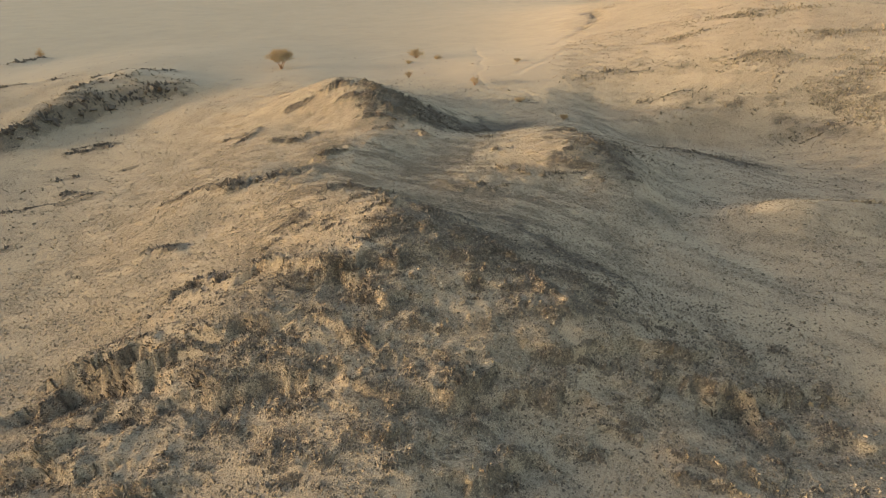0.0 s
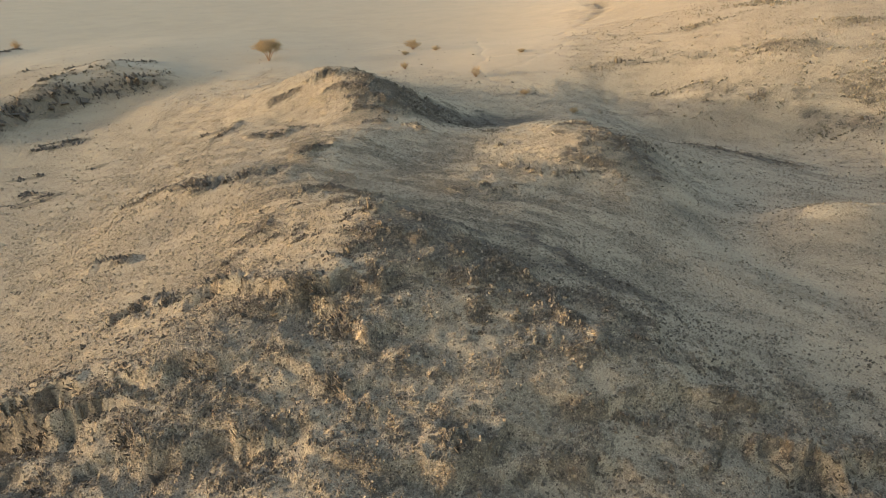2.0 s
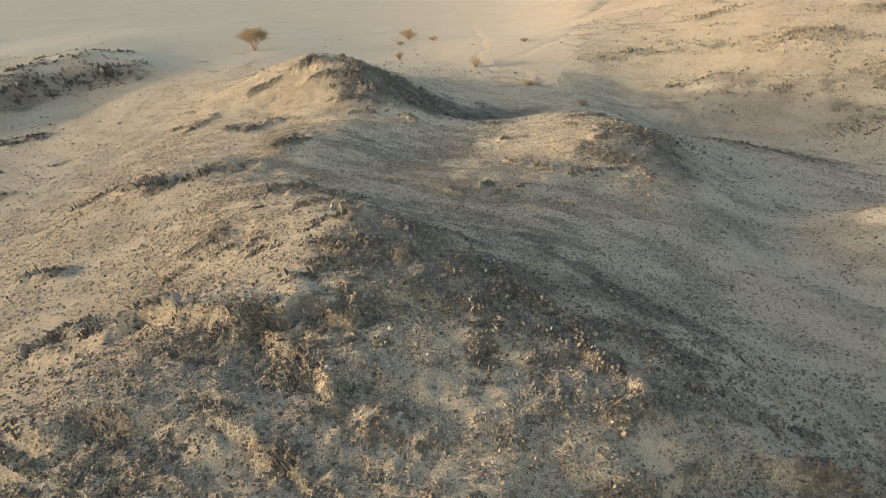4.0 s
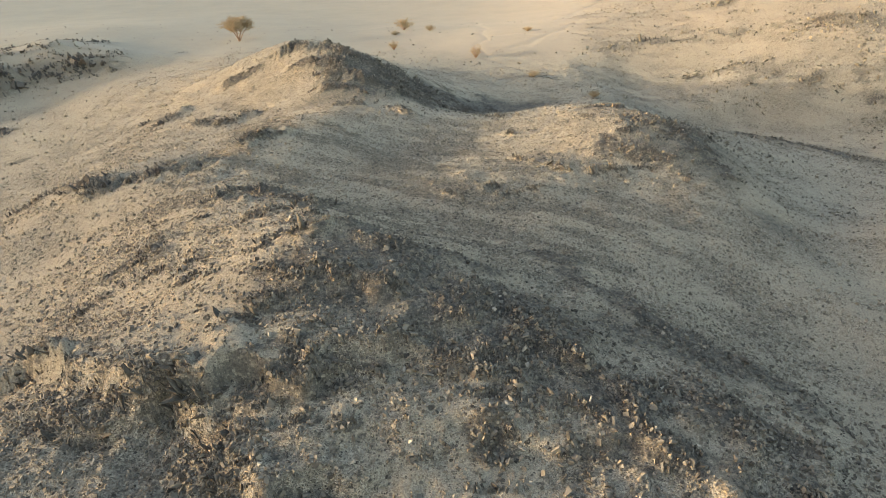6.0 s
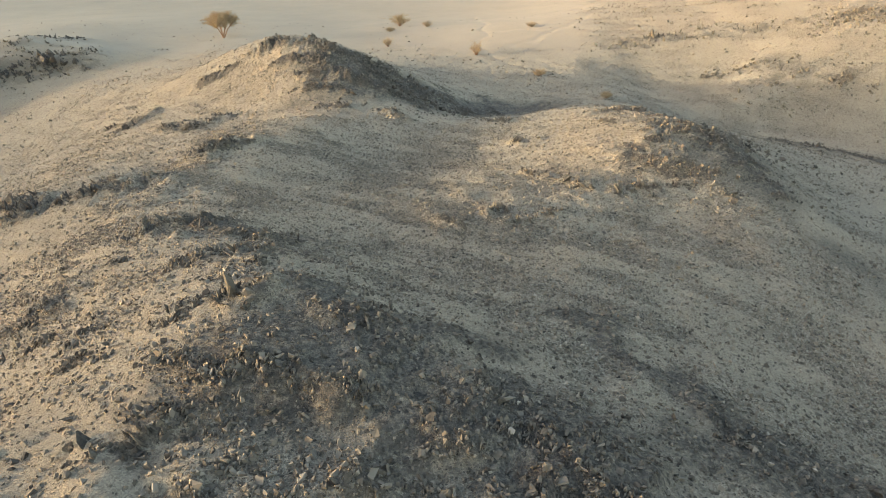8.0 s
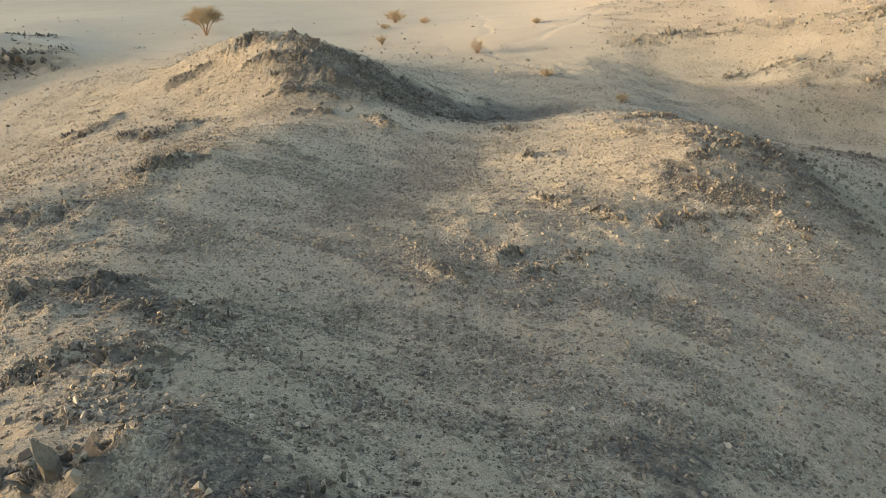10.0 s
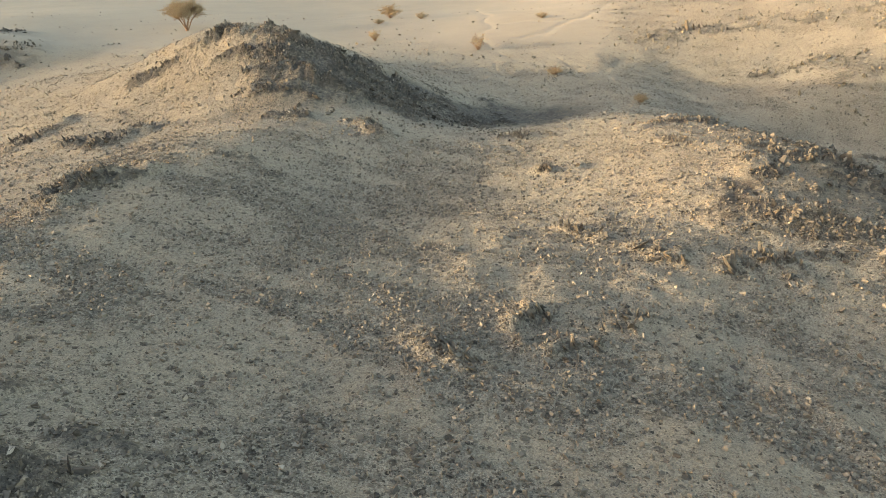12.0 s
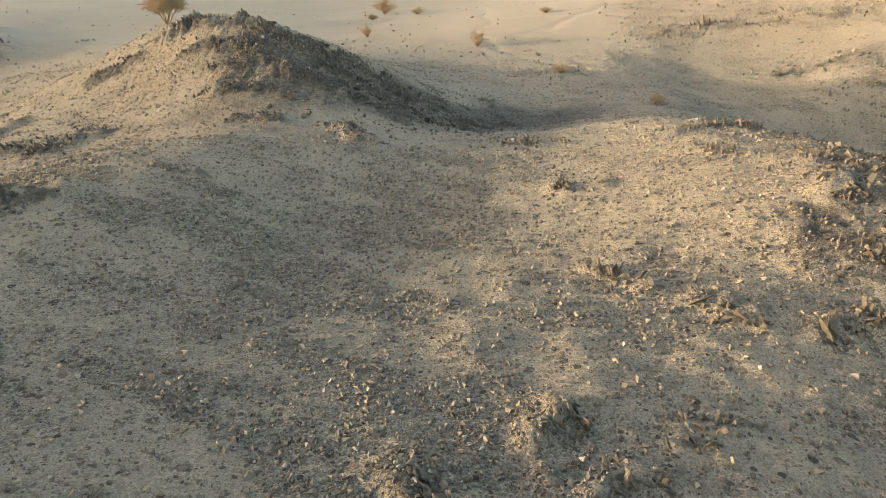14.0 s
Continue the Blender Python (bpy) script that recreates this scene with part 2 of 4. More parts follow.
FRONT_LEDGES = [
    (-4.2, 26.3, -1.6, 25.7, 0.50, 0.55),
    (-5.7, 30.7, -3.5, 29.5, 0.80, 0.75),
    (6.1, 28.9, 8.5, 29.5, 0.60, 0.75),
    (9.3, 30.0, 10.8, 29.9, 0.50, 0.60),
    (11.6, 29.6, 14.3, 30.3, 0.50, 0.70),
    (12.2, 31.8, 14.5, 33.0, 0.40, 0.55),
    (13.9, 28.2, 15.0, 27.6, 0.60, 0.80),
    (15.7, 27.9, 17.6, 27.7, 0.60, 0.80),
    (17.6, 27.7, 17.7, 26.0, 0.60, 0.80),
    (3.6, 26.0, 6.0, 26.4, 0.60, 0.75),
    (0.0, 28.3, 2.1, 28.6, 0.50, 0.60),
    (0.0, 26.2, 2.4, 27.3, 0.60, 0.85),
    (1.8, 22.1, 3.7, 23.2, 0.50, 0.80),
    (12.6, 29.1, 11.5, 27.3, 0.50, 0.60),
]
FRONT_LOW = [
    (-24.3, 26.0, -21.7, 26.7, 0.80, 1.10),
    (-21.7, 26.7, -18.8, 24.9, 0.80, 1.10),
    (-16.8, 23.7, -14.2, 22.7, 0.60, 0.90),
    (19.8, 27.9, 21.9, 28.8, 0.70, 0.70),
    (6.0, 24.5, 8.4, 25.1, 0.50, 0.55),
    (8.6, 26.2, 10.6, 26.1, 0.50, 0.50),
    (21.1, 25.5, 22.6, 24.7, 0.70, 0.70),
    (13.3, 23.7, 16.8, 23.0, 0.60, 0.60),
    (14.0, 22.4, 15.0, 22.1, 0.50, 0.60),
    (-10.2, 26.0, -7.5, 24.6, 0.40, 0.35),
    (-5.9, 23.4, -4.0, 23.9, 0.40, 0.30),
    (-2.3, 24.1, -0.6, 23.8, 0.40, 0.35),
]
CREST = [
    (-4.8, 44.1, -3.6, 44.2, 0.45, 0.50),
    (-5.0, 47.2, -4.0, 47.6, 0.45, 0.40),
    (5.2, 53.6, 6.3, 53.9, 0.40, 0.45),
    (-9.0, 48.0, -6.8, 49.4, 0.60, 0.35),
    (-4.3, 40.9, -3.3, 41.7, 0.50, 0.60),
    (-5.4, 37.0, -2.7, 38.2, 0.90, 0.45),
    (-11.9, 43.1, -10.9, 44.6, 0.80, 0.30),
    (-10.7, 35.4, -5.2, 34.2, 0.70, 0.60),
    (-3.9, 34.9, -2.2, 35.0, 0.80, 0.40),
    (1.9, 33.5, 4.4, 33.0, 0.70, 0.60),
    (-1.8, 35.6, -0.2, 36.6, 0.90, 0.35),
    (0.4, 35.8, 2.3, 34.9, 0.90, 0.35),
    (5.2, 35.9, 6.0, 33.9, 0.60, 0.40),
    (7.8, 34.9, 10.2, 33.9, 0.50, 0.25),
    (2.3, 38.0, 4.6, 36.5, 0.70, 0.30),
    (-1.7, 40.6, 0.7, 39.8, 0.70, 0.25),
]
LEFT_FLANK = [
    (-30.3, 64.1, -20.3, 57.5, 0.90, 0.50),
    (-20.2, 57.0, -13.2, 57.7, 0.90, 0.50),
    (-12.7, 62.2, -10.5, 64.4, 0.70, 0.50),
    (-26.3, 49.6, -23.5, 49.6, 0.70, 0.35),
    (-21.3, 78.9, -16.8, 78.3, 0.80, 0.40),
    (-27.7, 83.3, -26.0, 86.9, 0.70, 0.50),
    (-52.6, 82.3, -45.6, 77.8, 1.00, 0.50),
    (-60.6, 99.1, -54.7, 100.7, 1.40, 0.50),
    (-9.9, 48.0, -6.8, 48.5, 0.60, 0.35),
]
LEFT_SLOPE = [
    (-58.5, 77.1, -46.3, 77.7, 1.20, 0.50),
    (-58.6, 89.5, -53.8, 89.6, 0.90, 0.50),
    (-26.8, 50.1, -23.4, 49.6, 0.70, 0.35),
    (-60.5, 100.2, -53.6, 99.9, 1.30, 0.50),
    (-48.3, 90.1, -44.1, 88.6, 1.00, 0.30),
    (-30.8, 87.8, -26.2, 86.6, 0.90, 0.40),
    (-22.2, 80.0, -15.9, 78.2, 0.90, 0.35),
    (-49.6, 63.5, -49.0, 64.7, 1.00, 0.60),
]
PEAK = [
    (-22.4, 90.2, -14.5, 90.0, 0.70, 0.55),
    (29.1, 79.7, 40.8, 76.8, 1.50, 0.50),
    (15.1, 76.5, 17.2, 60.3, 1.20, 0.40),
    (-15.7, 90.2, -8.7, 86.7, 1.00, 0.60),
    (-13.9, 86.0, -9.5, 84.5, 0.90, 0.50),
    (-9.7, 81.7, -6.5, 82.1, 1.00, 0.50),
    (-9.8, 79.7, -7.2, 79.6, 0.70, 0.40),
    (-8.4, 75.9, -6.2, 76.2, 0.60, 0.45),
    (-3.0, 75.3, -1.5, 72.4, 0.60, 0.50),
    (-8.4, 84.6, -4.6, 84.4, 1.20, 0.35),
    (-5.6, 80.9, -1.5, 81.2, 1.50, 0.30),
    (-1.7, 85.1, 2.3, 86.3, 1.30, 0.30),
    (5.2, 95.9, 6.7, 89.4, 0.70, 0.35),
    (-5.4, 84.6, -3.2, 85.4, 1.00, 0.35),
]
KNOLL = [
    (-19.2, 76.9, -17.1, 77.4, 0.60, 0.50),
    (-12.4, 62.4, -10.1, 63.3, 0.80, 0.50),
    (-8.3, 66.6, -6.9, 66.9, 0.50, 0.25),
    (-5.9, 65.6, -4.4, 65.9, 0.40, 0.25),
    (4.6, 73.8, 7.1, 73.4, 0.60, 0.50),
    (5.2, 66.5, 6.8, 66.0, 0.40, 0.60),
    (5.4, 60.1, 6.4, 58.9, 0.32, 0.62),
    (7.0, 57.9, 8.4, 57.3, 0.36, 0.6),
    (9.9, 57.0, 11.7, 57.4, 0.45, 0.75),
    (10.3, 72.6, 15.4, 73.7, 0.70, 0.50),
    (11.0, 68.5, 12.2, 66.6, 0.50, 0.40),
    (12.4, 62.4, 16.8, 63.7, 1.10, 0.5),
    (11.2, 60.4, 14.2, 59.0, 1.20, 0.45),
    (3.3, 53.6, 3.9, 54.2, 0.30, 0.75),
    (1.4, 52.9, 2.2, 52.1, 0.42, 0.62),
    (3.8, 52.8, 4.6, 52.5, 0.30, 0.60),
]
RIGHT_HILL = [
    (43.2, 125.3, 48.5, 124.2, 1.20, 0.70),
    (25.7, 114.0, 41.9, 112.6, 1.50, 0.60),
    (39.3, 100.4, 53.3, 98.3, 2.00, 0.70),
    (51.5, 95.4, 59.4, 92.5, 1.80, 0.60),
    (32.2, 103.7, 39.4, 103.9, 1.00, 0.40),
    (64.4, 116.7, 77.0, 116.5, 1.80, 0.50),
    (60.8, 99.9, 66.8, 96.6, 2.00, 0.60),
    (29.7, 55.3, 43.8, 58.3, 1.60, 0.40),
    (46.4, 112.0, 58.6, 110.0, 1.20, 0.40),
]
FAR_LEFT = [
    (-70.5, 104.5, -63.0, 113.5, 0.9, 1.3),
    (-63.0, 113.5, -50.0, 118.4, 0.9, 1.3),
    (-68.0, 116.5, -57.0, 121.0, 0.9, 0.8),
    (-66.1, 113.2, -47.6, 118.8, 2.20, 1.40),
    (-66.5, 124.6, -53.4, 129.1, 1.50, 0.80),
    (-73.3, 101.7, -66.7, 109.5, 2.00, 1.20),
    (-97.9, 145.4, -93.4, 154.6, 1.50, 1.00),
    (-87.8, 126.9, -82.8, 126.3, 1.20, 0.60),
    (-78.5, 127.9, -75.5, 127.3, 0.80, 0.50),
]
GULLY_ROCKS = [
    (39.8, 177.0, 41.8, 187.0, 0.9, 0.8),
    (43.5, 190.0, 49.5, 192.5, 1.3, 0.9),
]
BANDS = FRONT + FRONT_LEDGES + FRONT_LOW + CREST + LEFT_FLANK + LEFT_SLOPE + PEAK + KNOLL + RIGHT_HILL + FAR_LEFT


# broken ground, thick with small ledges: (x, y, reach along x, reach along y)
BROKEN = [(3, 27, 18, 8.5), (-15, 30, 12, 5), (1, 36.5, 4, 3.5), (-10, 43, 4, 4.5), (6, 37, 5, 6), (10, 35, 4, 5), (-3, 83, 6.5, 6), (17, 62, 4.5, 8), (35, 79.5, 7, 3.2), (-68, 108, 5, 6), (-58, 119, 10, 5)]


# patches of dark, varnished gravel with the shade of their slopes painted in, as above
SHADED_VARNISH = [(-1.5, 38.7, 3, 2.5), (8.5, 38.3, 3.0, 1.2), (5.5, 43.8, 1.2, 0.6), (3.0, 36.5, 3.0, 2.0), (-3.5, 83, 7.5, 6), (2.5, 87, 6.5, 4.5), (8, 92, 5, 4), (-9.5, 84.5, 3, 2), (17, 64, 4, 9), (36, 79.5, 8, 4)]


# and runs of it down the shaded slope, shade painted in too, as chains of places with a half width
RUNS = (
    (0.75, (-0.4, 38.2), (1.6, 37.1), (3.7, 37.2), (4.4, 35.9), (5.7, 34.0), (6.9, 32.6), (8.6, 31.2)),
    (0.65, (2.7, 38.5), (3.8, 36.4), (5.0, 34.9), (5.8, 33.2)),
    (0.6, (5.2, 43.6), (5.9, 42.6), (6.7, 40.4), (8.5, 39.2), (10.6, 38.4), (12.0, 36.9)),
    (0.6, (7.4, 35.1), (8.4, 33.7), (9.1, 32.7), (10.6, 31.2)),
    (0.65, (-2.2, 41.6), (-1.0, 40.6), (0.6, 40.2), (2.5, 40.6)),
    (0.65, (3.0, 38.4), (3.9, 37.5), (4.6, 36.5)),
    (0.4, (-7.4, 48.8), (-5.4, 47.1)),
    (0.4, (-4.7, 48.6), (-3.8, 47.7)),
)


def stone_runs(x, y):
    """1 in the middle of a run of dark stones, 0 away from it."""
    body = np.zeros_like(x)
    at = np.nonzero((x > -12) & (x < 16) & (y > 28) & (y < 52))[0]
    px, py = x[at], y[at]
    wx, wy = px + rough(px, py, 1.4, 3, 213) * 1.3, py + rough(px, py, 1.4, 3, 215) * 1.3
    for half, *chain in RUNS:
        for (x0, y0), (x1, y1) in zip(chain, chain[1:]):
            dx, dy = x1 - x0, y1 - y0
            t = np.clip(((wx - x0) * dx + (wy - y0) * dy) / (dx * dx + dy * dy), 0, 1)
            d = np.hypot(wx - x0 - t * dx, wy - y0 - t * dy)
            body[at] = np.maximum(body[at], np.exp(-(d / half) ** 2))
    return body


def varnish_and_shade(x, y):
    """How dark the gravel is: desert varnish, plus slope shade put into the colour."""
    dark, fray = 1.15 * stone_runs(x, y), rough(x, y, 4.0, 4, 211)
    for cx, cy, rx, ry in SHADED_VARNISH:
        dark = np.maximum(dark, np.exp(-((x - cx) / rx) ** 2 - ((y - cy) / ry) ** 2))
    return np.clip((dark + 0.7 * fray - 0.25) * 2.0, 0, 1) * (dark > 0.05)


def lattice(i, j, seed):
    n = (i.astype(np.int64) * 374761393 + j.astype(np.int64) * 668265263 + seed * 1442695041) & 0xFFFFFFFF
    n = ((n ^ (n >> 13)) * 1274126177) & 0xFFFFFFFF
    return ((n ^ (n >> 16)) & 0xFFFF) / 65535.0


def value_noise(x, y, seed):
    i, j = np.floor(x), np.floor(y)
    u, v = x - i, y - j
    u, v = u * u * (3 - 2 * u), v * v * (3 - 2 * v)
    low = lattice(i, j, seed) * (1 - u) + lattice(i + 1, j, seed) * u
    high = lattice(i, j + 1, seed) * (1 - u) + lattice(i + 1, j + 1, seed) * u
    return low * (1 - v) + high * v - 0.5


def rough(x, y, size, octaves, seed, fall=0.55):
    total, a = np.zeros_like(x), 1.0
    for k in range(octaves):
        c, s = math.cos(k * 1.3 + seed), math.sin(k * 1.3 + seed)
        total += a * value_noise((x * c + y * s) / size, (y * c - x * s) / size, seed + k)
        size, a = size * 0.5, a * fall
    return total


def swells(x, y):
    z = np.full_like(x, 5.0)
    for cx, cy, length, width, turn, rise in BROAD + MIDDLE + SMALL + KNOBS + SADDLES + SHOULDERS:
        c, s = math.cos(radians(turn)), math.sin(radians(turn))
        u, v = (x - cx) * c + (y - cy) * s, (y - cy) * c - (x - cx) * s
        z += rise * np.exp(-0.5 * ((u / length) ** 2 + (v / width) ** 2))
    return z


def flat_sand(x, y):
    """1 on the smooth plain beyond the hills, 0 on the stony slopes."""
    return np.clip((y + rough(x, y, 16.0, 3, 71) * 20 - 108 - np.maximum(0, x - 22) * 4.0 - np.maximum(0, -x - 34) * 0.25) / (14 + 1.6 * np.maximum(0, x - 18)), 0, 1)


# pale wheel ruts and dry runnels on the plain
RUTS = (
    ((8.0, 158.4), (7.5, 124.2), (6.3, 117.0), (8.1, 110.8), (11.5, 107.0), (15.3, 104.7)),
    ((10.9, 115.3), (14.5, 117.6), (20.8, 125.1), (26.1, 135.0)),
    ((-15.8, 143.3), (-10.3, 152.5), (0.4, 163.9)),
    ((7.4, 125.1), (11.9, 123.7), (16.9, 122.1)),
    ((13.2, 109.5), (15.2, 107.0), (16.2, 104.2)),
)


def rut_depth(x, y):
    """1 in the middle of a rut, 0 away from it."""
    depth = np.zeros_like(x)
    wx, wy = x + rough(x, y, 3.0, 3, 131) * 1.2, y + rough(x, y, 3.0, 3, 133) * 1.2
    at = np.nonzero((np.abs(x - 5) < 30) & (y > 98) & (y < 170))[0]
    for rut in RUTS:
        for (x0, y0), (x1, y1) in zip(rut, rut[1:]):
            dx, dy = x1 - x0, y1 - y0
            t = np.clip(((wx[at] - x0) * dx + (wy[at] - y0) * dy) / (dx * dx + dy * dy), 0, 1)
            d = np.hypot(wx[at] - x0 - t * dx, wy[at] - y0 - t * dy)
            depth[at] = np.maximum(depth[at], np.exp(-(d / 0.55) ** 2))
    return depth


GULLY = ((24.0, 148.0), (31.0, 159.0), (36.0, 168.0), (39.5, 176.0), (41.3, 184.0), (43.5, 190.0), (49.0, 193.0))


def gully_depth(x, y):
    """1 in the bed of the dry gully at the foot of the hill, 0 away from it."""
    depth = np.zeros_like(x)
    at = np.nonzero((x > 20) & (x < 70) & (y > 145) & (y < 225))[0]
    wx, wy = x[at] + rough(x[at], y[at], 7.0, 3, 171) * 3.0, y[at] + rough(x[at], y[at], 7.0, 3, 173) * 3.0
    for k, ((x0, y0), (x1, y1)) in enumerate(zip(GULLY, GULLY[1:])):
        dx, dy = x1 - x0, y1 - y0
        t = np.clip(((wx - x0) * dx + (wy - y0) * dy) / (dx * dx + dy * dy), 0, 1)
        d = np.hypot(wx - x0 - t * dx, wy - y0 - t * dy)
        depth[at] = np.maximum(depth[at], (0.15 + 0.15 * k) * np.exp(-(d / (0.8 + 0.35 * k)) ** 2))
    return depth * np.clip(0.75 + 1.5 * rough(x, y, 3.5, 4, 177, 0.7), 0.0, 1.6)


CLIFF = ((-74.0, 99.0), (-70.5, 104.0), (-66.5, 109.5), (-60.0, 115.3), (-54.0, 117.2), (-46.0, 118.6))


def cliff_step(x, y):
    """Rise behind the low cliff of the distant knoll, and 1 on its face."""
    rise, face = np.zeros_like(x), np.zeros_like(x)
    at = np.nonzero((x > -90) & (x < -38) & (y > 92) & (y < 140))[0]
    wx, wy = x[at] + rough(x[at], y[at], 4.0, 3, 221) * 2.0, y[at] + rough(x[at], y[at], 4.0, 3, 223) * 2.0
    for (x0, y0), (x1, y1) in zip(CLIFF, CLIFF[1:]):
        dx, dy = x1 - x0, y1 - y0
        length = math.hypot(dx, dy)
        t = ((wx - x0) * dx + (wy - y0) * dy) / length ** 2
        d = ((wy - y0) * dx - (wx - x0) * dy) / length
        inside = (t > -0.02) & (t < 1.02)
        rise[at] = np.maximum(rise[at], inside * np.clip(d / 0.9, 0, 1) * np.exp(-np.maximum(0, d - 0.9) / 5.0))
        face[at] = np.maximum(face[at], inside * np.exp(-((d - 0.3) / 1.5) ** 2))
    return rise, face


def gravel_cover(x, y):
    """How thickly loose stones lie: clumps, and streaks that run down the slope."""
    u, v = 0.88 * x - 0.48 * y, 0.48 * x + 0.88 * y
    streak = rough(u * 0.38, v, 1.1, 3, 141, 0.6)
    clump = rough(x, y, 3.2, 3, 143, 0.6)
    knoll = np.exp(-(((x - 9) / 6.5) ** 2 + ((y - 64) / 9.5) ** 2) ** 2)
    return (1 - 0.45 * knoll) * np.clip(0.46 + 0.95 * streak + 0.6 * clump, 0.0, 1.0) * (1 - 0.35 * np.clip((y - 68) / 10, 0, 1) * np.clip((24 - x) / 8, 0, 1)) + 0.12 * np.clip((35 - y) / 4, 0, 1) + 0.14 * np.clip((27 - y) / 3, 0, 1) + 0.22 * np.clip((-6 - x) / 5, 0, 1) * np.clip((105 - y) / 20, 0, 1)


def clump_places():
    """Small ledges where rock breaks out of the gravel, in rows along the slope: (x, y, half length, rise)."""
    rng, out = random.Random(61), []
    for x0, x1, y0, y1, count, small, large in ((-17, 21, 21.5, 33, 130, 0.3, 0.75), (-6, 8, 33, 39, 50, 0.25, 0.55), (-14, -4, 40, 48, 24, 0.2, 0.4), (-24, -17, 24, 34, 16, 0.35, 0.7), (12, 19, 57, 66, 22, 0.25, 0.5), (-11, 0, 79, 89, 46, 0.35, 0.9), (0, 9, 83, 93, 22, 0.3, 0.7)):
        for _ in range(count):
            size = small + (large - small) * rng.random() ** 1.8
            out.append((rng.uniform(x0, x1), rng.uniform(y0, y1), size, size * rng.uniform(0.25, 0.55)))
    return out


CLUMPS = clump_places()


def land(x, y):
    """Height of the ground and how rocky it is, for arrays of places."""
    x, y = np.asarray(x, float), np.asarray(y, float)
    z, rocky = swells(x, y), np.zeros_like(x)
    plain = flat_sand(x, y)
    near = np.exp(-(np.maximum(0, np.hypot(x, y - 55) - 90) / 90) ** 2)
    stony = near * (1 - 0.9 * plain)
    z += stony * (0.16 * rough(x, y, 6.0, 2, 11) + 0.14 * rough(x, y, 1.5, 4, 23, 0.68) * (0.45 + 1.6 * np.clip(rough(x, y, 9.0, 2, 31) + 0.15, 0, 1)))
    z += 0.2 * stone_runs(x, y)
    z -= 0.09 * rut_depth(x, y) + 1.5 * gully_depth(x, y)
    rocky = np.maximum(rocky, np.clip(gully_depth(x, y) * 1.6, 0, 0.8))
    rise, face = cliff_step(x, y)
    end = np.clip((-45 - x) / 12, 0, 1)
    z += 1.5 * rise * end
    rocky = np.maximum(rocky, face * end)
    zone, fray = np.zeros_like(x), 5.0 * rough(x, y, 5.0, 3, 197)
    for cx, cy, rx, ry in BROKEN:
        zone = np.maximum(zone, np.exp(-(((x - cx + fray) / rx) ** 2 + ((y - cy + fray) / ry) ** 2) ** 1.5))
    ledge = value_noise(x / 2.6 + rough(x, y, 2.0, 2, 91), z / 0.62 + 1.3 * rough(x, y, 3.0, 3, 93), 95) + 0.6 * value_noise(x / 0.9, z / 0.3 + rough(x, y, 1.0, 2, 97), 99)
    lanes = np.clip(0.35 + 3.2 * value_noise(x / 4.2 + rough(x, y, 3.0, 2, 191), z / 0.62 + 1.5 * rough(x, y, 5.0, 3, 193), 195), 0, 1)
    ledge = np.clip(1.35 * (ledge + 0.05), 0, 1) * lanes
    z += zone * ledge * (0.08 + 0.2 * rough(x, y, 0.5, 3, 101, 0.75))
    rocky = np.maximum(rocky, np.clip(zone * ledge * 1.7 - 0.15, 0, 0.42))
    tier = swells(x, y) / 0.85 + 0.8 * rough(x, y, 8.0, 2, 201) + 0.45 * rough(x, y, 1.6, 3, 203)
    part_up = tier - np.floor(tier)
    riser = np.clip((part_up - 0.70) / 0.2, 0, 1)
    shelf = np.floor(tier) + riser * riser * (3 - 2 * riser)
    broken_up = zone * np.clip(0.55 + 2.6 * rough(x * 0.6, y, 3.5, 3, 207), 0, 1)
    z += broken_up * 0.27 * (shelf - tier + 0.3)
    face = np.exp(-((part_up - 0.80) / 0.15) ** 2)
    z += broken_up * face * 0.14 * rough(x * 1.5, y, 0.6, 3, 209, 0.8)
    rocky = np.maximum(rocky, 0.5 * broken_up * face)
    wx, wy = x + rough(x, y, 1.6, 3, 41) * 1.1, y + rough(x, y, 1.6, 3, 43) * 1.1
    for x0, y0, x1, y1, width, rise in BANDS:
        rise *= (0.55 if x0 > 0 and y0 > 50 else 1.0) if abs(x0) < 40 and y0 < 106 else 0.5
        reach = width * 4.5 + 1.0
        at = np.nonzero((wx > min(x0, x1) - reach) & (wx < max(x0, x1) + reach) & (wy > min(y0, y1) - reach) & (wy < max(y0, y1) + reach))[0]
        if not len(at):
            continue
        dx, dy = x1 - x0, y1 - y0
        t = np.clip(((wx[at] - x0) * dx + (wy[at] - y0) * dy) / (dx * dx + dy * dy + 1e-9), 0, 1)
        d = np.hypot(wx[at] - x0 - t * dx, wy[at] - y0 - t * dy) / width
        body = np.exp(-d ** 2)
        if y0 < 40:
            behind = wy[at] > y0 + t * dy
            drop = np.clip(d / 0.8, 0, 1)
            body = np.where(behind, 0.35 * np.exp(-(d / 2.0) ** 2), (0.35 - 0.95 * drop * drop * (3 - 2 * drop)) * np.exp(-(d / 3.4) ** 2))
            bare = np.where(behind, np.exp(-(d / 0.5) ** 2), np.exp(-((d - 0.4) / 0.7) ** 2))
        else:
            bare = body
        teeth = 1 - 2 * np.abs(rough(x[at] * 1.6, y[at] * 0.8, 0.9, 3, 53))
        z[at] += rise * body * ((0.85 + 0.2 * teeth) * (1.0 if rise >= 0.7 else 0.55) if y0 < 40 else (0.25 + 0.65 * teeth))
        rocky[at] = np.maximum(rocky[at], (0.7 if x0 > 24 else 0.9) * np.clip(1.5 * bare - 0.2, 0, 1) * np.clip((0.9 if x0 < -5 and y0 > 42 else 0.55) + 2.4 * rough(x[at], y[at] * 1.6, 1.3, 3, 57), 0, 1))
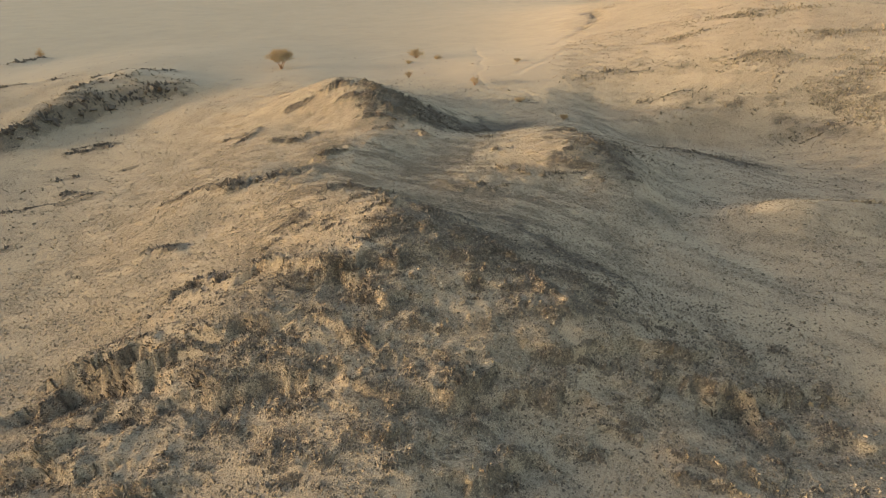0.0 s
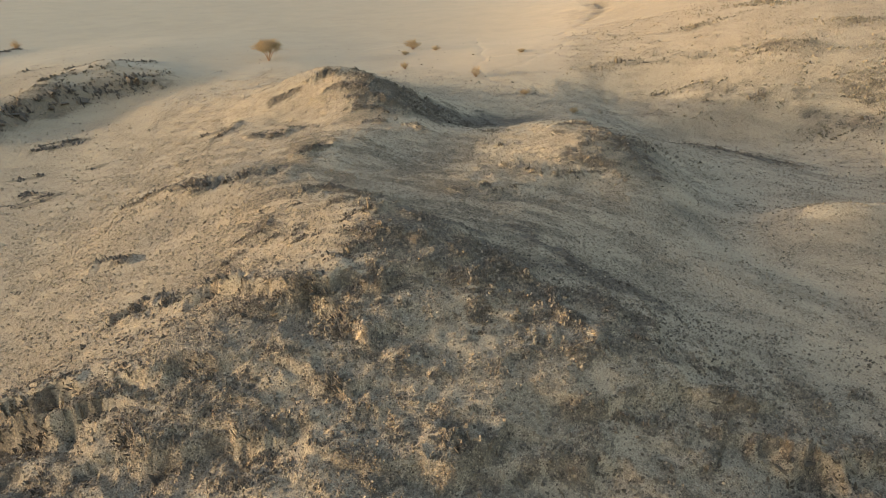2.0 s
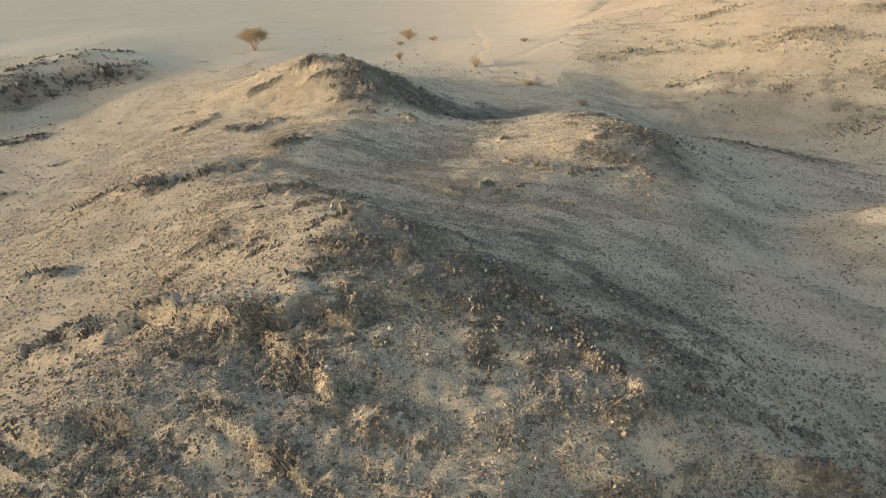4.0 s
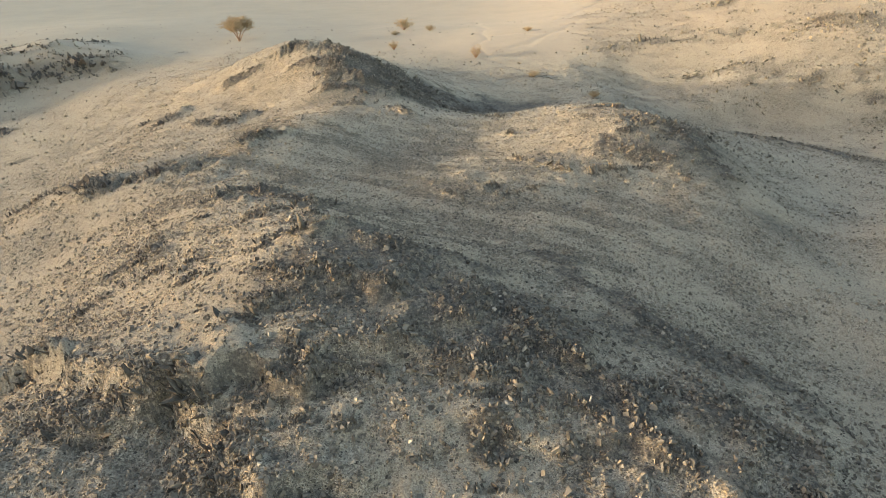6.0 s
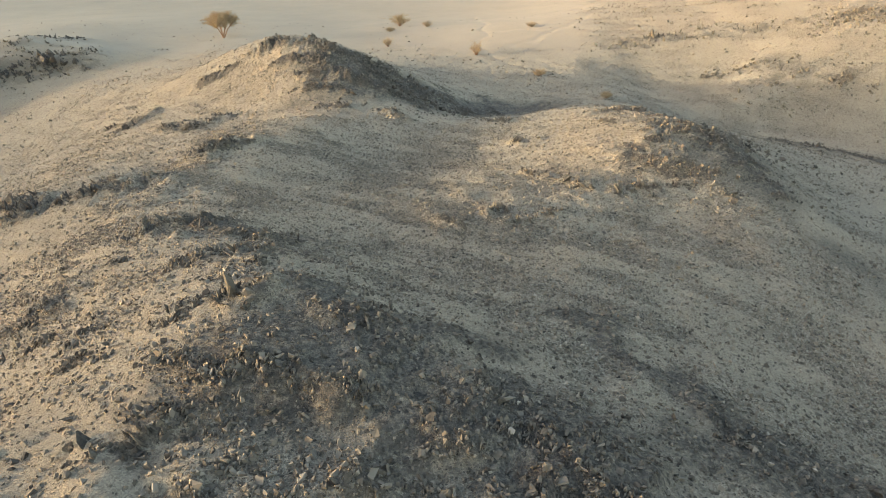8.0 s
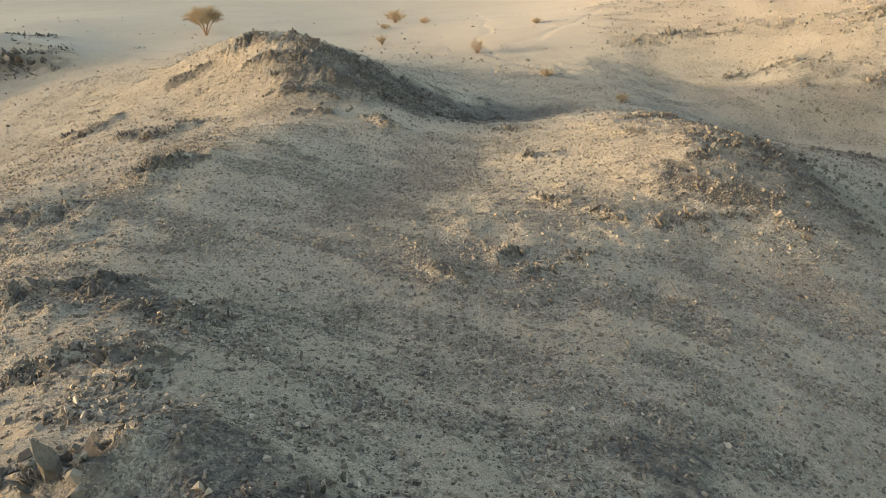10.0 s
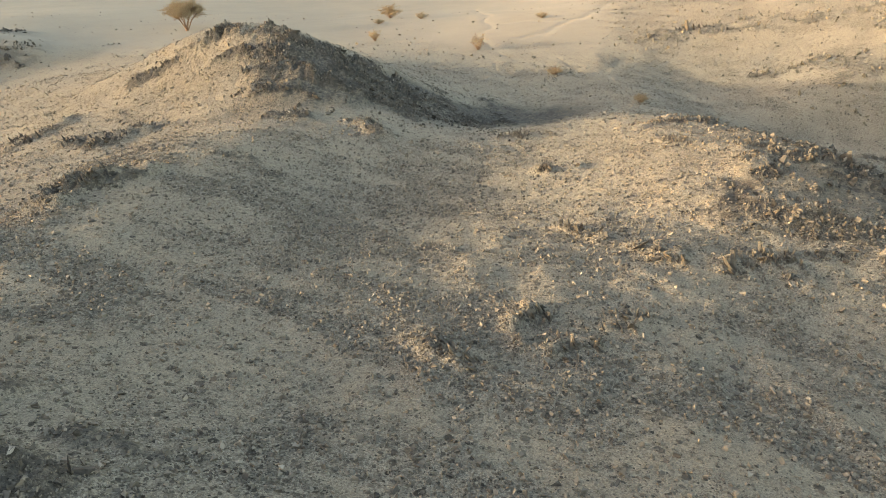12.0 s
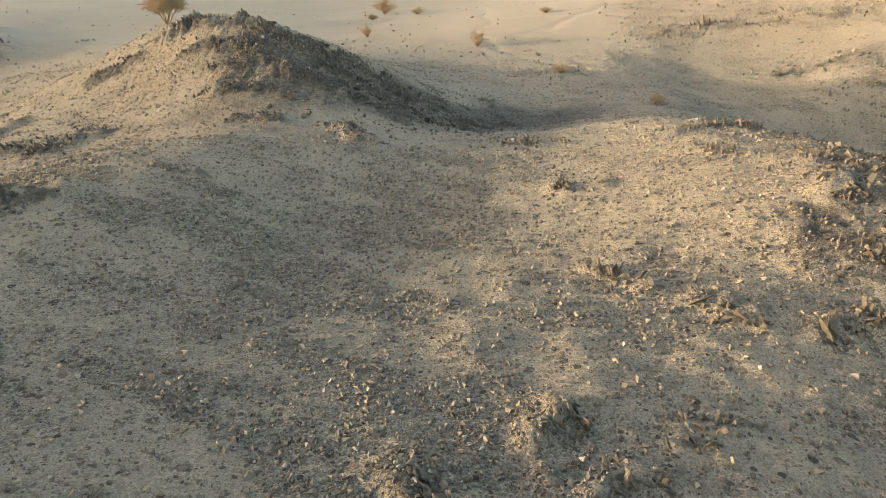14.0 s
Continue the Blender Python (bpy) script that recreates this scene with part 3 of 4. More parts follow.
    for cx, cy, size, rise in CLUMPS:
        at = np.nonzero((np.abs(x - cx) < size * 3.4) & (np.abs(y - cy) < size * 2.6))[0]
        if len(at):
            u, v = (wx[at] - cx) / (1.5 * size), (wy[at] - cy + 0.12 * (wx[at] - cx)) / size
            body = np.exp(-(u * u) - np.where(v < 0, (v / 0.42) ** 2, (v / 1.1) ** 2))
            z[at] += rise * body * (0.75 + 0.9 * rough(x[at] * 1.4, y[at], 0.5, 2, 59))
            rocky[at] = np.maximum(rocky[at], np.clip(1.5 * np.exp(-(u * u) - ((v + 0.25) / 0.45) ** 2) - 0.25, 0, 0.85))
    return z, rocky, plain


def steps(edges):
    """An axis with its own step on each stretch: (from, to, first step, growth)."""
    out = []
    for a, b, step, growth in edges:
        v = a
        while v < b - step * 0.5:
            out.append(v)
            v += step
            step *= growth
    return out


def mesh_of(name, verts, faces, material, smooth=False):
    me = bpy.data.meshes.new(name)
    verts, faces = np.asarray(verts, np.float32), np.asarray(faces, np.int32)
    k = faces.shape[1]
    me.vertices.add(len(verts))
    me.vertices.foreach_set("co", verts.ravel())
    me.loops.add(faces.size)
    me.loops.foreach_set("vertex_index", faces.ravel())
    me.polygons.add(len(faces))
    me.polygons.foreach_set("loop_start", np.arange(0, faces.size, k, dtype=np.int32))
    me.polygons.foreach_set("loop_total", np.full(len(faces), k, np.int32))
    me.polygons.foreach_set("use_smooth", np.full(len(faces), smooth))
    me.materials.append(material)
    me.update(calc_edges=True)
    return me


def ground_sheet():
    right = steps([(0, 19, 0.145, 1.0), (19, 3600, 0.17, 1.034)])
    xs = np.array([-v for v in right[:0:-1]] + right)
    ahead = steps([(18, 70, 0.145, 1.0), (70, 106, 0.24, 1.0), (106, 150, 0.45, 1.0), (150, 216, 0.8, 1.0), (216, 4200, 1.0, 1.07)])
    behind = steps([(0, 1500, 0.3, 1.12)])
    ys = np.array([18 - v for v in behind[:0:-1]] + ahead)
    gx, gy = np.meshgrid(xs, ys)
    z, rocky, plain = land(gx.ravel(), gy.ravel())
    n, m = len(xs), len(ys)
    i = (np.arange(m - 1)[:, None] * n + np.arange(n - 1)[None]).ravel()
    me = mesh_of("ground", np.stack([gx.ravel(), gy.ravel(), z], 1), np.stack([i, i + 1, i + n + 1, i + n], 1), GROUND, True)
    for key, values in (("rocky", rocky), ("plain", plain), ("rut", rut_depth(gx.ravel(), gy.ravel())), ("gravelly", gravel_cover(gx.ravel(), gy.ravel())), ("varnished", varnish_and_shade(gx.ravel(), gy.ravel()))):
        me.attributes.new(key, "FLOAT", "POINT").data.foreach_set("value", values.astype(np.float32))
    return tagged(new("ground", me), "stony tan desert ground with gravel and bare rock", "ground", kind="structure")


ground_sheet()


# ---- stones ----
def hull_stone(name, size, points, seed, material, taper=0.0, block=0.35):
    """A faceted stone: the hull of jittered points on a rounded box, or on a sharp one if block is small, standing on z = 0."""
    rng = random.Random(seed)
    bm = bmesh.new()
    for _ in range(points):
        if block < 0.6:
            p = Vector([rng.uniform(-1, 1) for _ in range(3)])
            p[rng.randrange(3)] = rng.choice((-1.0, 1.0))
        else:
            p = Vector((rng.gauss(0, 1), rng.gauss(0, 1), rng.gauss(0, 1))).normalized()
            p = Vector([math.copysign(abs(c) ** block, c) for c in p]) * rng.uniform(0.78, 1.0)
        thin = 1 - taper * (p.z * 0.5 + 0.5)
        bm.verts.new((p.x * size[0] * 0.5 * thin, p.y * size[1] * 0.5 * thin, (p.z * 0.5 + 0.5) * size[2]))
    hull = bmesh.ops.convex_hull(bm, input=bm.verts)
    loose = [v for v in bm.verts if not v.link_faces]
    bmesh.ops.delete(bm, geom=loose, context="VERTS")
    me = bpy.data.meshes.new(name)
    bm.to_mesh(me)
    bm.free()
    me.materials.append(material)
    return me


def spots_on(xs, ys):
    z, rocky, plain = land(np.array(xs), np.array(ys))
    return z


SLABS = {mat.name: [hull_stone("slab", (0.15 + 0.08 * (k % 3), 0.38 + 0.16 * (k % 4), 1.0), 11 + k % 5, 100 + k, mat, 0.3 + 0.14 * (k % 4), 0.55) for k in range(16)] for mat in (SLATE, VARNISH, TAN_ROCK, KNOLL_ROCK)}


def rock_outcrop(band, material, label, group, gap, size, rng):
    """A band of upright slabs, each a part of its own, rooted in the ground."""
    x0, y0, x1, y1, width, rise = band
    length = math.hypot(x1 - x0, y1 - y0)
    ux, uy = (x1 - x0) / length, (y1 - y0) / length
    count = max(8, min(140, int(length * (width + 0.3) / gap)))
    knots = [(rng.random(), rng.gauss(0, 0.55)) for _ in range(max(3, count // 7))]
    places = []
    for _ in range(count * 3):
        t, side = rng.choice(knots)
        t, side = min(1.05, max(-0.05, t + rng.gauss(0, 0.45 / max(1.0, length)))), (side + rng.gauss(0, 0.22)) * width - (0.45 * width * math.copysign(1.0, ux) if y0 < 40 else 0.0)
        places.append((x0 + t * (x1 - x0) - uy * side, y0 + t * (y1 - y0) + ux * side))
    heights, bare, _ = land(np.array([p[0] for p in places]), np.array([p[1] for p in places]))
    best = sorted(range(len(places)), key=lambda k: -bare[k] - 0.7 * rng.random())[:count]
    places, heights = [places[k] for k in best], [heights[k] for k in best]
    cx, cy = (x0 + x1) / 2, (y0 + y1) / 2
    thing = tagged(new("rock_outcrop"), label, "rock outcrop", group)
    base = float(spots_on([cx], [cy])[0])
    thing.location = (cx, cy, base)
    strike = rng.gauss(0.2, 0.2)
    for (x, y), z in zip(places, heights):
        slab = new("slab", rng.choice(SLABS[material.name]))
        slab.parent = thing
        tall = (min(rise, 0.8) if y0 < 40 else rise) * size * math.exp(rng.gauss(-0.72, 0.38))
        wide = tall * rng.uniform(0.35, 0.85) + 0.05
        if x0 < -45:
            wide, tall = wide * 2.0, tall * 0.75
        if rng.random() < 0.3:
            turn = Euler((rng.gauss(0, 0.5), rng.gauss(-0.9, 0.4), rng.uniform(0, 6.3)))
        else:
            turn = Euler((rng.gauss(0, 0.28), rng.gauss(-0.45, 0.3), strike + rng.gauss(0, 0.45)))
        slab.matrix_basis = Matrix.LocRotScale((x - cx, y - cy, float(z) - base - tall * (0.6 if y0 < 40 else 0.4)), turn, (wide * 1.15, wide * rng.uniform(0.8, 1.4), tall * 1.05))
    return thing


GROUPS = (
    (FRONT, SLATE, "jagged brown-grey rock outcrop of upright weathered slabs", "outcrops on the near slope", 0.075, 0.85),
    (FRONT_LEDGES, SLATE, "small jagged brown outcrop breaking out of a gravel ledge", "outcrops on the near slope", 0.058, 0.85),
    (FRONT_LOW, TAN_ROCK, "low broken tan rock outcrop among gravel", "outcrops at the slope foot", 0.085, 1.0),
    (CREST, SLATE, "brown shattered rock fins along the hill crest", "outcrops on the near crest", 0.036, 1.05),
    (LEFT_FLANK, VARNISH, "dark rock rib breaking through the gravel flank", "outcrops on the flank", 0.075, 1.5),
    (LEFT_SLOPE, VARNISH, "low dark ledge of rock on the sandy slope", "ledges on the low slope", 0.22, 1.5),
    (PEAK, VARNISH, "dark jagged rocks on the shaded peak", "outcrops on the peak", 0.07, 0.75),
    (KNOLL, KNOLL_ROCK, "sunlit brown rock shards on the stony knoll", "outcrops on the knoll", 0.022, 0.85),
    (RIGHT_HILL, KNOLL_ROCK, "sunlit brown rock ribs on the sandy hillside", "outcrops on the far hillside", 0.28, 1.3),
    (FAR_LEFT, VARNISH, "grey layered rock cliff of a distant knoll", "cliffs of the distant knoll", 0.16, 1.2),
    (GULLY_ROCKS, SLATE, "broken grey rocks along the dry gully", "rocks of the dry gully", 1.6, 1.3),
)
rng = random.Random(5)
for bands, material, label, group, gap, size in GROUPS:
    for band in bands:
        rock_outcrop(band, material, label, group, gap, size, rng)


# ---- loose boulders ----
def boulders(count, seed):
    rng = random.Random(seed)
    shapes = [hull_stone("boulder", (1.0, 0.7, 0.5), 20, 300 + k, (KNOLL_ROCK, VARNISH)[k % 2], 0.3, 0.9) for k in range(8)]
    pale = [hull_stone("boulder", (1.0, 0.62, 0.36), 18, 400 + k, PALE, 0.25, 0.85) for k in range(3)]
    xs, ys, sizes = [], [], []
    while len(xs) < count:
        band = rng.choice(FRONT + FRONT_LEDGES + CREST + CREST + KNOLL + KNOLL + PEAK + LEFT_FLANK)
        t = rng.random()
        x, y = band[0] + t * (band[2] - band[0]) + rng.gauss(0, 2.2), band[1] + t * (band[3] - band[1]) + rng.gauss(0, 2.2)
        xs.append(x), ys.append(y), sizes.append((0.13 + 0.10 * rng.random() ** 2) * (1 + max(0, y - 60) * 0.012) * rng.choice((1, 1, 1.5)))
    for x, y, z, size in zip(xs, ys, spots_on(xs, ys), sizes):
        light = rng.random() < 0.03
        stone = new("boulder", rng.choice(pale if light else shapes))
        stone.matrix_basis = Matrix.LocRotScale((x, y, float(z) - size * 0.2), Euler((rng.gauss(0, 0.3), rng.gauss(0, 0.3), rng.uniform(0, 6.3))), (size, size, size))
        tagged(stone, "pale loose angular stone lying on gravel" if light else "loose brown angular boulder half sunk in gravel", "boulder", "loose boulders")


PALE = rock_shade("pale_stone", (0.20, 0.17, 0.13), (0.36, 0.31, 0.245), (0.34, 0.29, 0.225))
boulders(230, 8)
flat_stone = [hull_stone("boulder", (1.0, 0.55, 0.2), 18, 440 + k, PALE, 0.2, 0.8) for k in range(3)]
for k, (x, y, size) in enumerate(((-1.4, 34.1, 0.36), (-0.3, 35.2, 0.28), (2.6, 33.1, 0.32), (-9.0, 38.3, 0.32), (-9.6, 38.0, 0.26), (21.4, 28.8, 0.6), (20.8, 28.2, 0.5), (22.0, 28.3, 0.45))):
    stone = new("boulder", flat_stone[k % 3])
    stone.matrix_basis = Matrix.LocRotScale((x, y, float(spots_on([x], [y])[0]) - 0.02), Euler((0.25, -0.2, k * 1.3)), (size, size, size))
    tagged(stone, "pale flat stone slab lying loose on gravel", "boulder", "loose boulders")


# ---- gravel and shards: uncountable loose pieces ----
def scatter(name, x, y, size, squash, upright, material, label, seed, sliver=0.0, dip=0.0, coarse=False):
    """One mesh of many small faceted stones at the given places."""
    rng = np.random.default_rng(seed)
    n = len(x)
    z = land(x, y)[0]
    if coarse:
        corner = np.array([(i, j, k) for k in (-0.8, 0.8) for i, j in ((-0.8, -0.8), (0.8, -0.8), (0.8, 0.8), (-0.8, 0.8))], float)
        sides = np.array([(0, 2, 1), (0, 3, 2), (4, 5, 6), (4, 6, 7), (0, 1, 5), (0, 5, 4), (1, 2, 6), (1, 6, 5), (2, 3, 7), (2, 7, 6), (3, 0, 4), (3, 4, 7)])
    else:
        ring = [(math.cos(k * 2.0944), math.sin(k * 2.0944)) for k in range(3)]
        corner = np.array([(c, s, k) for k in (-1, 1) for c, s in ring], float)
        sides = np.array([(0, 2, 1), (3, 4, 5), (0, 1, 4), (0, 4, 3), (1, 2, 5), (1, 5, 4), (2, 0, 3), (2, 3, 5)])
    corners = len(corner)
    pts = (corner[None] * rng.uniform(0.45, 1.0, (n, corners, 3)) + rng.normal(0, 0.16, (n, corners, 3))) * 0.56
    pts *= np.stack([rng.uniform(0.7, 1.3, n), rng.uniform(0.5, 0.9, n) * (1 - sliver), squash * rng.uniform(0.6, 1.4, n)], 1)[:, None, :] * size[:, None, None]
    a, b, c = rng.normal(0, upright, n), rng.normal(-dip, upright, n), rng.uniform(0, 6.283, n)
    if dip:
        c = rng.normal(1.35, 0.45, n)
    for angle, i, j in ((a, 1, 2), (b, 2, 0), (c, 0, 1)):
        co, si = np.cos(angle)[:, None], np.sin(angle)[:, None]
        p, q = pts[:, :, i].copy(), pts[:, :, j].copy()
        pts[:, :, i], pts[:, :, j] = p * co - q * si, p * si + q * co
    pts += np.stack([x, y, z + size * squash * 0.24], 1)[:, None, :]
    tri = (sides[None] + (np.arange(n) * corners)[:, None, None]).reshape(-1, 3)
    return tagged(new(name, mesh_of(name, pts.reshape(-1, 3), tri, material)), label, "gravel", kind="stuff")


def gravel_field(box, per_metre, low, high, seed, leave=None):
    rng = np.random.default_rng(seed)
    x0, x1, y0, y1 = box
    n = int((x1 - x0) * (y1 - y0) * per_metre * 2)
    x, y = rng.uniform(x0, x1, n), rng.uniform(y0, y1, n)
    keep = rng.random(n) < np.clip(gravel_cover(x, y) ** 1.3 * 1.15, 0.28, 1) * (1 - flat_sand(x, y) * 0.9)
    if leave:
        keep &= ~((x > leave[0]) & (x < leave[1]) & (y > leave[2]) & (y < leave[3]))
    keep &= rng.random(n) > 0.75 * varnish_and_shade(x, y)
    x, y = x[keep], y[keep]
    return x, y, low + (high - low) * rng.random(len(x)) ** 2.2


DARK_SHARD = pebble_shade("dark_shards", (0.035, 0.031, 0.027), (0.17, 0.14, 0.108), (0.30, 0.25, 0.19))
NEAR, WIDE = (-15, 18, 24, 72), (-42, 46, 17, 108)
scatter("near_gravel", *gravel_field(NEAR, 40, 0.045, 0.16, 71), 0.7, 0.4, PEBBLE, "brown and grey angular gravel strewn over the slope", 72)
CLOSE = (-9, 11, 44, 63)
scatter("fine_gravel", *gravel_field(CLOSE, 78, 0.025, 0.085, 77), 0.55, 0.4, PEBBLE, "fine angular grit between the larger stones", 78)
scatter("broken_stones", *gravel_field((-13, 14, 33, 66), 6.0, 0.06, 0.15, 91), 0.5, 0.4, DARK_SHARD, "dark flat broken stones lying on the gravel", 92, coarse=True)
scatter("slope_gravel", *gravel_field(WIDE, 9.0, 0.06, 0.22, 73, NEAR), 0.65, 0.4, PEBBLE, "coarse brown gravel strewn over the outer slopes", 74)
scatter("far_gravel", *gravel_field((-100, 100, 20, 150), 1.2, 0.11, 0.38, 75, WIDE), 0.6, 0.35, PEBBLE, "scattered stones on the distant slopes", 76)


def shard_places(bands, per_metre, seed):
    rng = np.random.default_rng(seed)
    xs, ys, sizes = [], [], []
    for x0, y0, x1, y1, width, rise in bands:
        n = int((math.hypot(x1 - x0, y1 - y0) + width) * (width + 0.4) * per_metre)
        t, side = rng.random(n), rng.normal(0, 0.95, n) * (width + 0.2)
        length = math.hypot(x1 - x0, y1 - y0)
        xs.append(x0 + t * (x1 - x0) - side * (y1 - y0) / length + rng.normal(0, 0.3, n))
        ys.append(y0 + t * (y1 - y0) + side * (x1 - x0) / length + rng.normal(0, 0.3, n))
        sizes.append((0.06 + 0.18 * rng.random(n) ** 3.0) * (0.6 + 0.8 * min(rise, 0.9)))
    return np.concatenate(xs), np.concatenate(ys), np.concatenate(sizes)


BROWN_SHARD = pebble_shade("brown_shards", (0.04, 0.034, 0.029), (0.18, 0.15, 0.116), (0.30, 0.25, 0.195))
TAN_SHARD = pebble_shade("tan_shards", (0.06, 0.05, 0.037), (0.23, 0.187, 0.132), (0.28, 0.23, 0.165))
scatter("brown_rock_debris", *shard_places(FRONT + FRONT_LEDGES, 7, 79), 1.0, 0.7, BROWN_SHARD, "brown angular rock debris below the outcrops", 80, 0.3, coarse=True)
scatter("dark_rock_debris", *shard_places(CREST + CREST + PEAK + KNOLL, 10, 81), 1.0, 0.7, DARK_SHARD, "dark angular rock debris below the outcrops", 82, 0.3, coarse=True)
scatter("flank_rock_debris", *shard_places(LEFT_FLANK + LEFT_SLOPE + FAR_LEFT, 4, 83), 1.0, 0.7, DARK_SHARD, "dark rock debris beside the flank ledges", 84, 0.3, coarse=True)
scatter("tan_rock_debris", *shard_places(FRONT_LOW + RIGHT_HILL, 6, 85), 1.0, 0.7, PEBBLE, "tan angular rock debris around the outcrops", 86, 0.3, coarse=True)


def clump_shards(per_clump, seed):
    """Platy shards crowded on the broken front of every small ledge."""
    rng = np.random.default_rng(seed)
    xs, ys, sizes = [], [], []
    for cx, cy, size, rise in CLUMPS:
        n = int(per_clump * (0.2 + size * 1.4))
        u = rng.normal(0, 0.85, n) * size
        xs.append(cx + u), ys.append(cy - 0.12 * u + rng.normal(-0.15, 0.3, n) * size)
        sizes.append((0.05 + 0.15 * rng.random(n) ** 2.6) * (0.7 + 0.5 * size) * (0.9 if cy > 50 else 1.0))
    return np.concatenate(xs), np.concatenate(ys), np.concatenate(sizes)


scatter("ledge_shards", *clump_shards(75, 95), 1.15, 0.4, BROWN_SHARD, "platy brown rock shards crowded on small ledges", 96, 0.6, 0.35, coarse=True)


def zone_places(per_metre, seed):
    rng = np.random.default_rng(seed)
    xs, ys = [], []
    for cx, cy, rx, ry in BROKEN:
        n = int(rx * ry * 4 * per_metre * (1.0 if cy < 70 else 0.45))
        xs.append(cx + rng.uniform(-1.1, 1.1, n) * rx), ys.append(cy + rng.uniform(-1.1, 1.1, n) * ry)
    x, y = np.concatenate(xs), np.concatenate(ys)
    keep = rng.random(len(x)) < np.clip(land(x, y)[1] * 2.4 - 0.35, 0, 1)
    x, y = x[keep], y[keep]
    return x, y, (0.05 + 0.16 * rng.random(len(x)) ** 2.6) * (1 + np.maximum(0, y - 70) * 0.02)


scatter("ledge_debris", *zone_places(24, 87), 1.0, 0.75, BROWN_SHARD, "dark angular rock debris on the broken ledges", 88, 0.3, coarse=True)


def hillside_shards(boxes, per_metre, seed, low=0.14, high=0.5):
    rng = np.random.default_rng(seed)
    xs, ys = [], []
    for cx, cy, rx, ry in boxes:
        n = int(rx * ry * 4 * per_metre)
        xs.append(cx + rng.normal(0, 0.55, n) * rx), ys.append(cy + rng.normal(0, 0.55, n) * ry)
    x, y = np.concatenate(xs), np.concatenate(ys)
    keep = rng.random(len(x)) < np.clip(0.35 + 1.6 * rough(x, y * 1.8, 6.0, 3, 151), 0, 1)
    x, y = x[keep], y[keep]
    return x, y, low + (high - low) * rng.random(len(x)) ** 2.5


scatter("hillside_rock_debris", *hillside_shards([(50, 98, 12, 4), (62, 98, 12, 6), (66, 104, 12, 6), (33, 113, 9, 2.5), (52, 110, 9, 2.5), (46, 127, 5, 2), (70, 117, 10, 2.5), (36, 104, 5, 1.5), (62, 135, 14, 5), (36, 54.8, 6, 0.8), (57, 94, 12, 4)], 10.0, 161, 0.12, 0.42), 1.1, 0.6, TAN_SHARD, "sunlit tan rock shards on the sandy hillside", 162, 0.5)
scatter("varnished_rock_debris", *hillside_shards([(-3, 83, 6, 4.5), (-8, 84, 3, 4), (2, 86, 5, 3), (17, 64, 3.5, 7), (36, 79.5, 7, 3), (17, 62, 3, 5), (21, 70, 4, 4)], 9, 163, 0.09, 0.42), 0.9, 0.6, DARK_SHARD, "dark varnished rock debris on the shaded faces", 164, 0.4, coarse=True)
def rubble_places(box, per_metre, seed):
    """Clods and broken stones lying between the ledges."""
    rng = np.random.default_rng(seed)
    x0, x1, y0, y1 = box
    n = int((x1 - x0) * (y1 - y0) * per_metre)
    x, y = rng.uniform(x0, x1, n), rng.uniform(y0, y1, n)
    keep = rng.random(n) < np.clip(0.4 + 1.5 * rough(x, y * 1.7, 2.2, 3, 241), 0.05, 1)
    x, y = x[keep], y[keep]
    return x, y, 0.07 + 0.15 * rng.random(len(x)) ** 2.6


scatter("front_rubble", *rubble_places((-25, 24, 20, 37), 18, 243), 0.75, 0.5, BROWN_SHARD, "brown broken stones strewn between the ledges", 244, 0.25, coarse=True)


def dark_run_places(per_metre, seed):
    """Dark broken stones along the runs of varnished, shade-darkened gravel."""
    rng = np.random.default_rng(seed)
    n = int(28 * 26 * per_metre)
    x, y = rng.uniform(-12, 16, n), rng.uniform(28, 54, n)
    keep = rng.random(n) < varnish_and_shade(x, y)
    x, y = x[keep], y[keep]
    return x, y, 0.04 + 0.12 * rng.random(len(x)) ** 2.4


scatter("varnished_stones", *dark_run_places(40, 167), 0.6, 0.45, DARK_SHARD, "dark varnished broken stones in runs down the slope", 168, 0.3, coarse=True)
scatter("crest_rock_debris", *hillside_shards([(6, 36.5, 3.5, 4), (9.5, 35, 3, 3.5), (2, 37, 4, 3), (12, 31, 4, 3)], 9, 165, 0.05, 0.20), 0.9, 0.6, DARK_SHARD, "dark varnished rock debris along the crest", 166, 0.4, coarse=True)


# ---- trees and shrubs ----
def tube(bm, a, b, ra, rb, sides=5):
    way = (b - a).normalized()
    side = way.orthogonal().normalized()
    other = way.cross(side)
    rings = []
    for p, r in ((a, ra), (b, rb)):
        rings.append([bm.verts.new(p + (side * math.cos(k * 6.2832 / sides) + other * math.sin(k * 6.2832 / sides)) * r) for k in range(sides)])
    for k in range(sides):
        bm.faces.new((rings[0][k], rings[0][(k + 1) % sides], rings[1][(k + 1) % sides], rings[1][k]))


def part(name, bm, material, parent, label=""):
    me = bpy.data.meshes.new(name)
    bm.to_mesh(me)
    bm.free()
    me.materials.append(material)
    ob = new(name, me)
    ob.parent = parent
    return tagged(ob, label)


def leaf(bm, p, size, rng):
    a = Vector((rng.gauss(0, 1), rng.gauss(0, 1), rng.gauss(0, 0.6))).normalized() * size
    b = a.orthogonal().normalized() * size * rng.uniform(0.35, 0.7)
    bm.faces.new([bm.verts.new(p + v) for v in (-a, b, a, -b)])


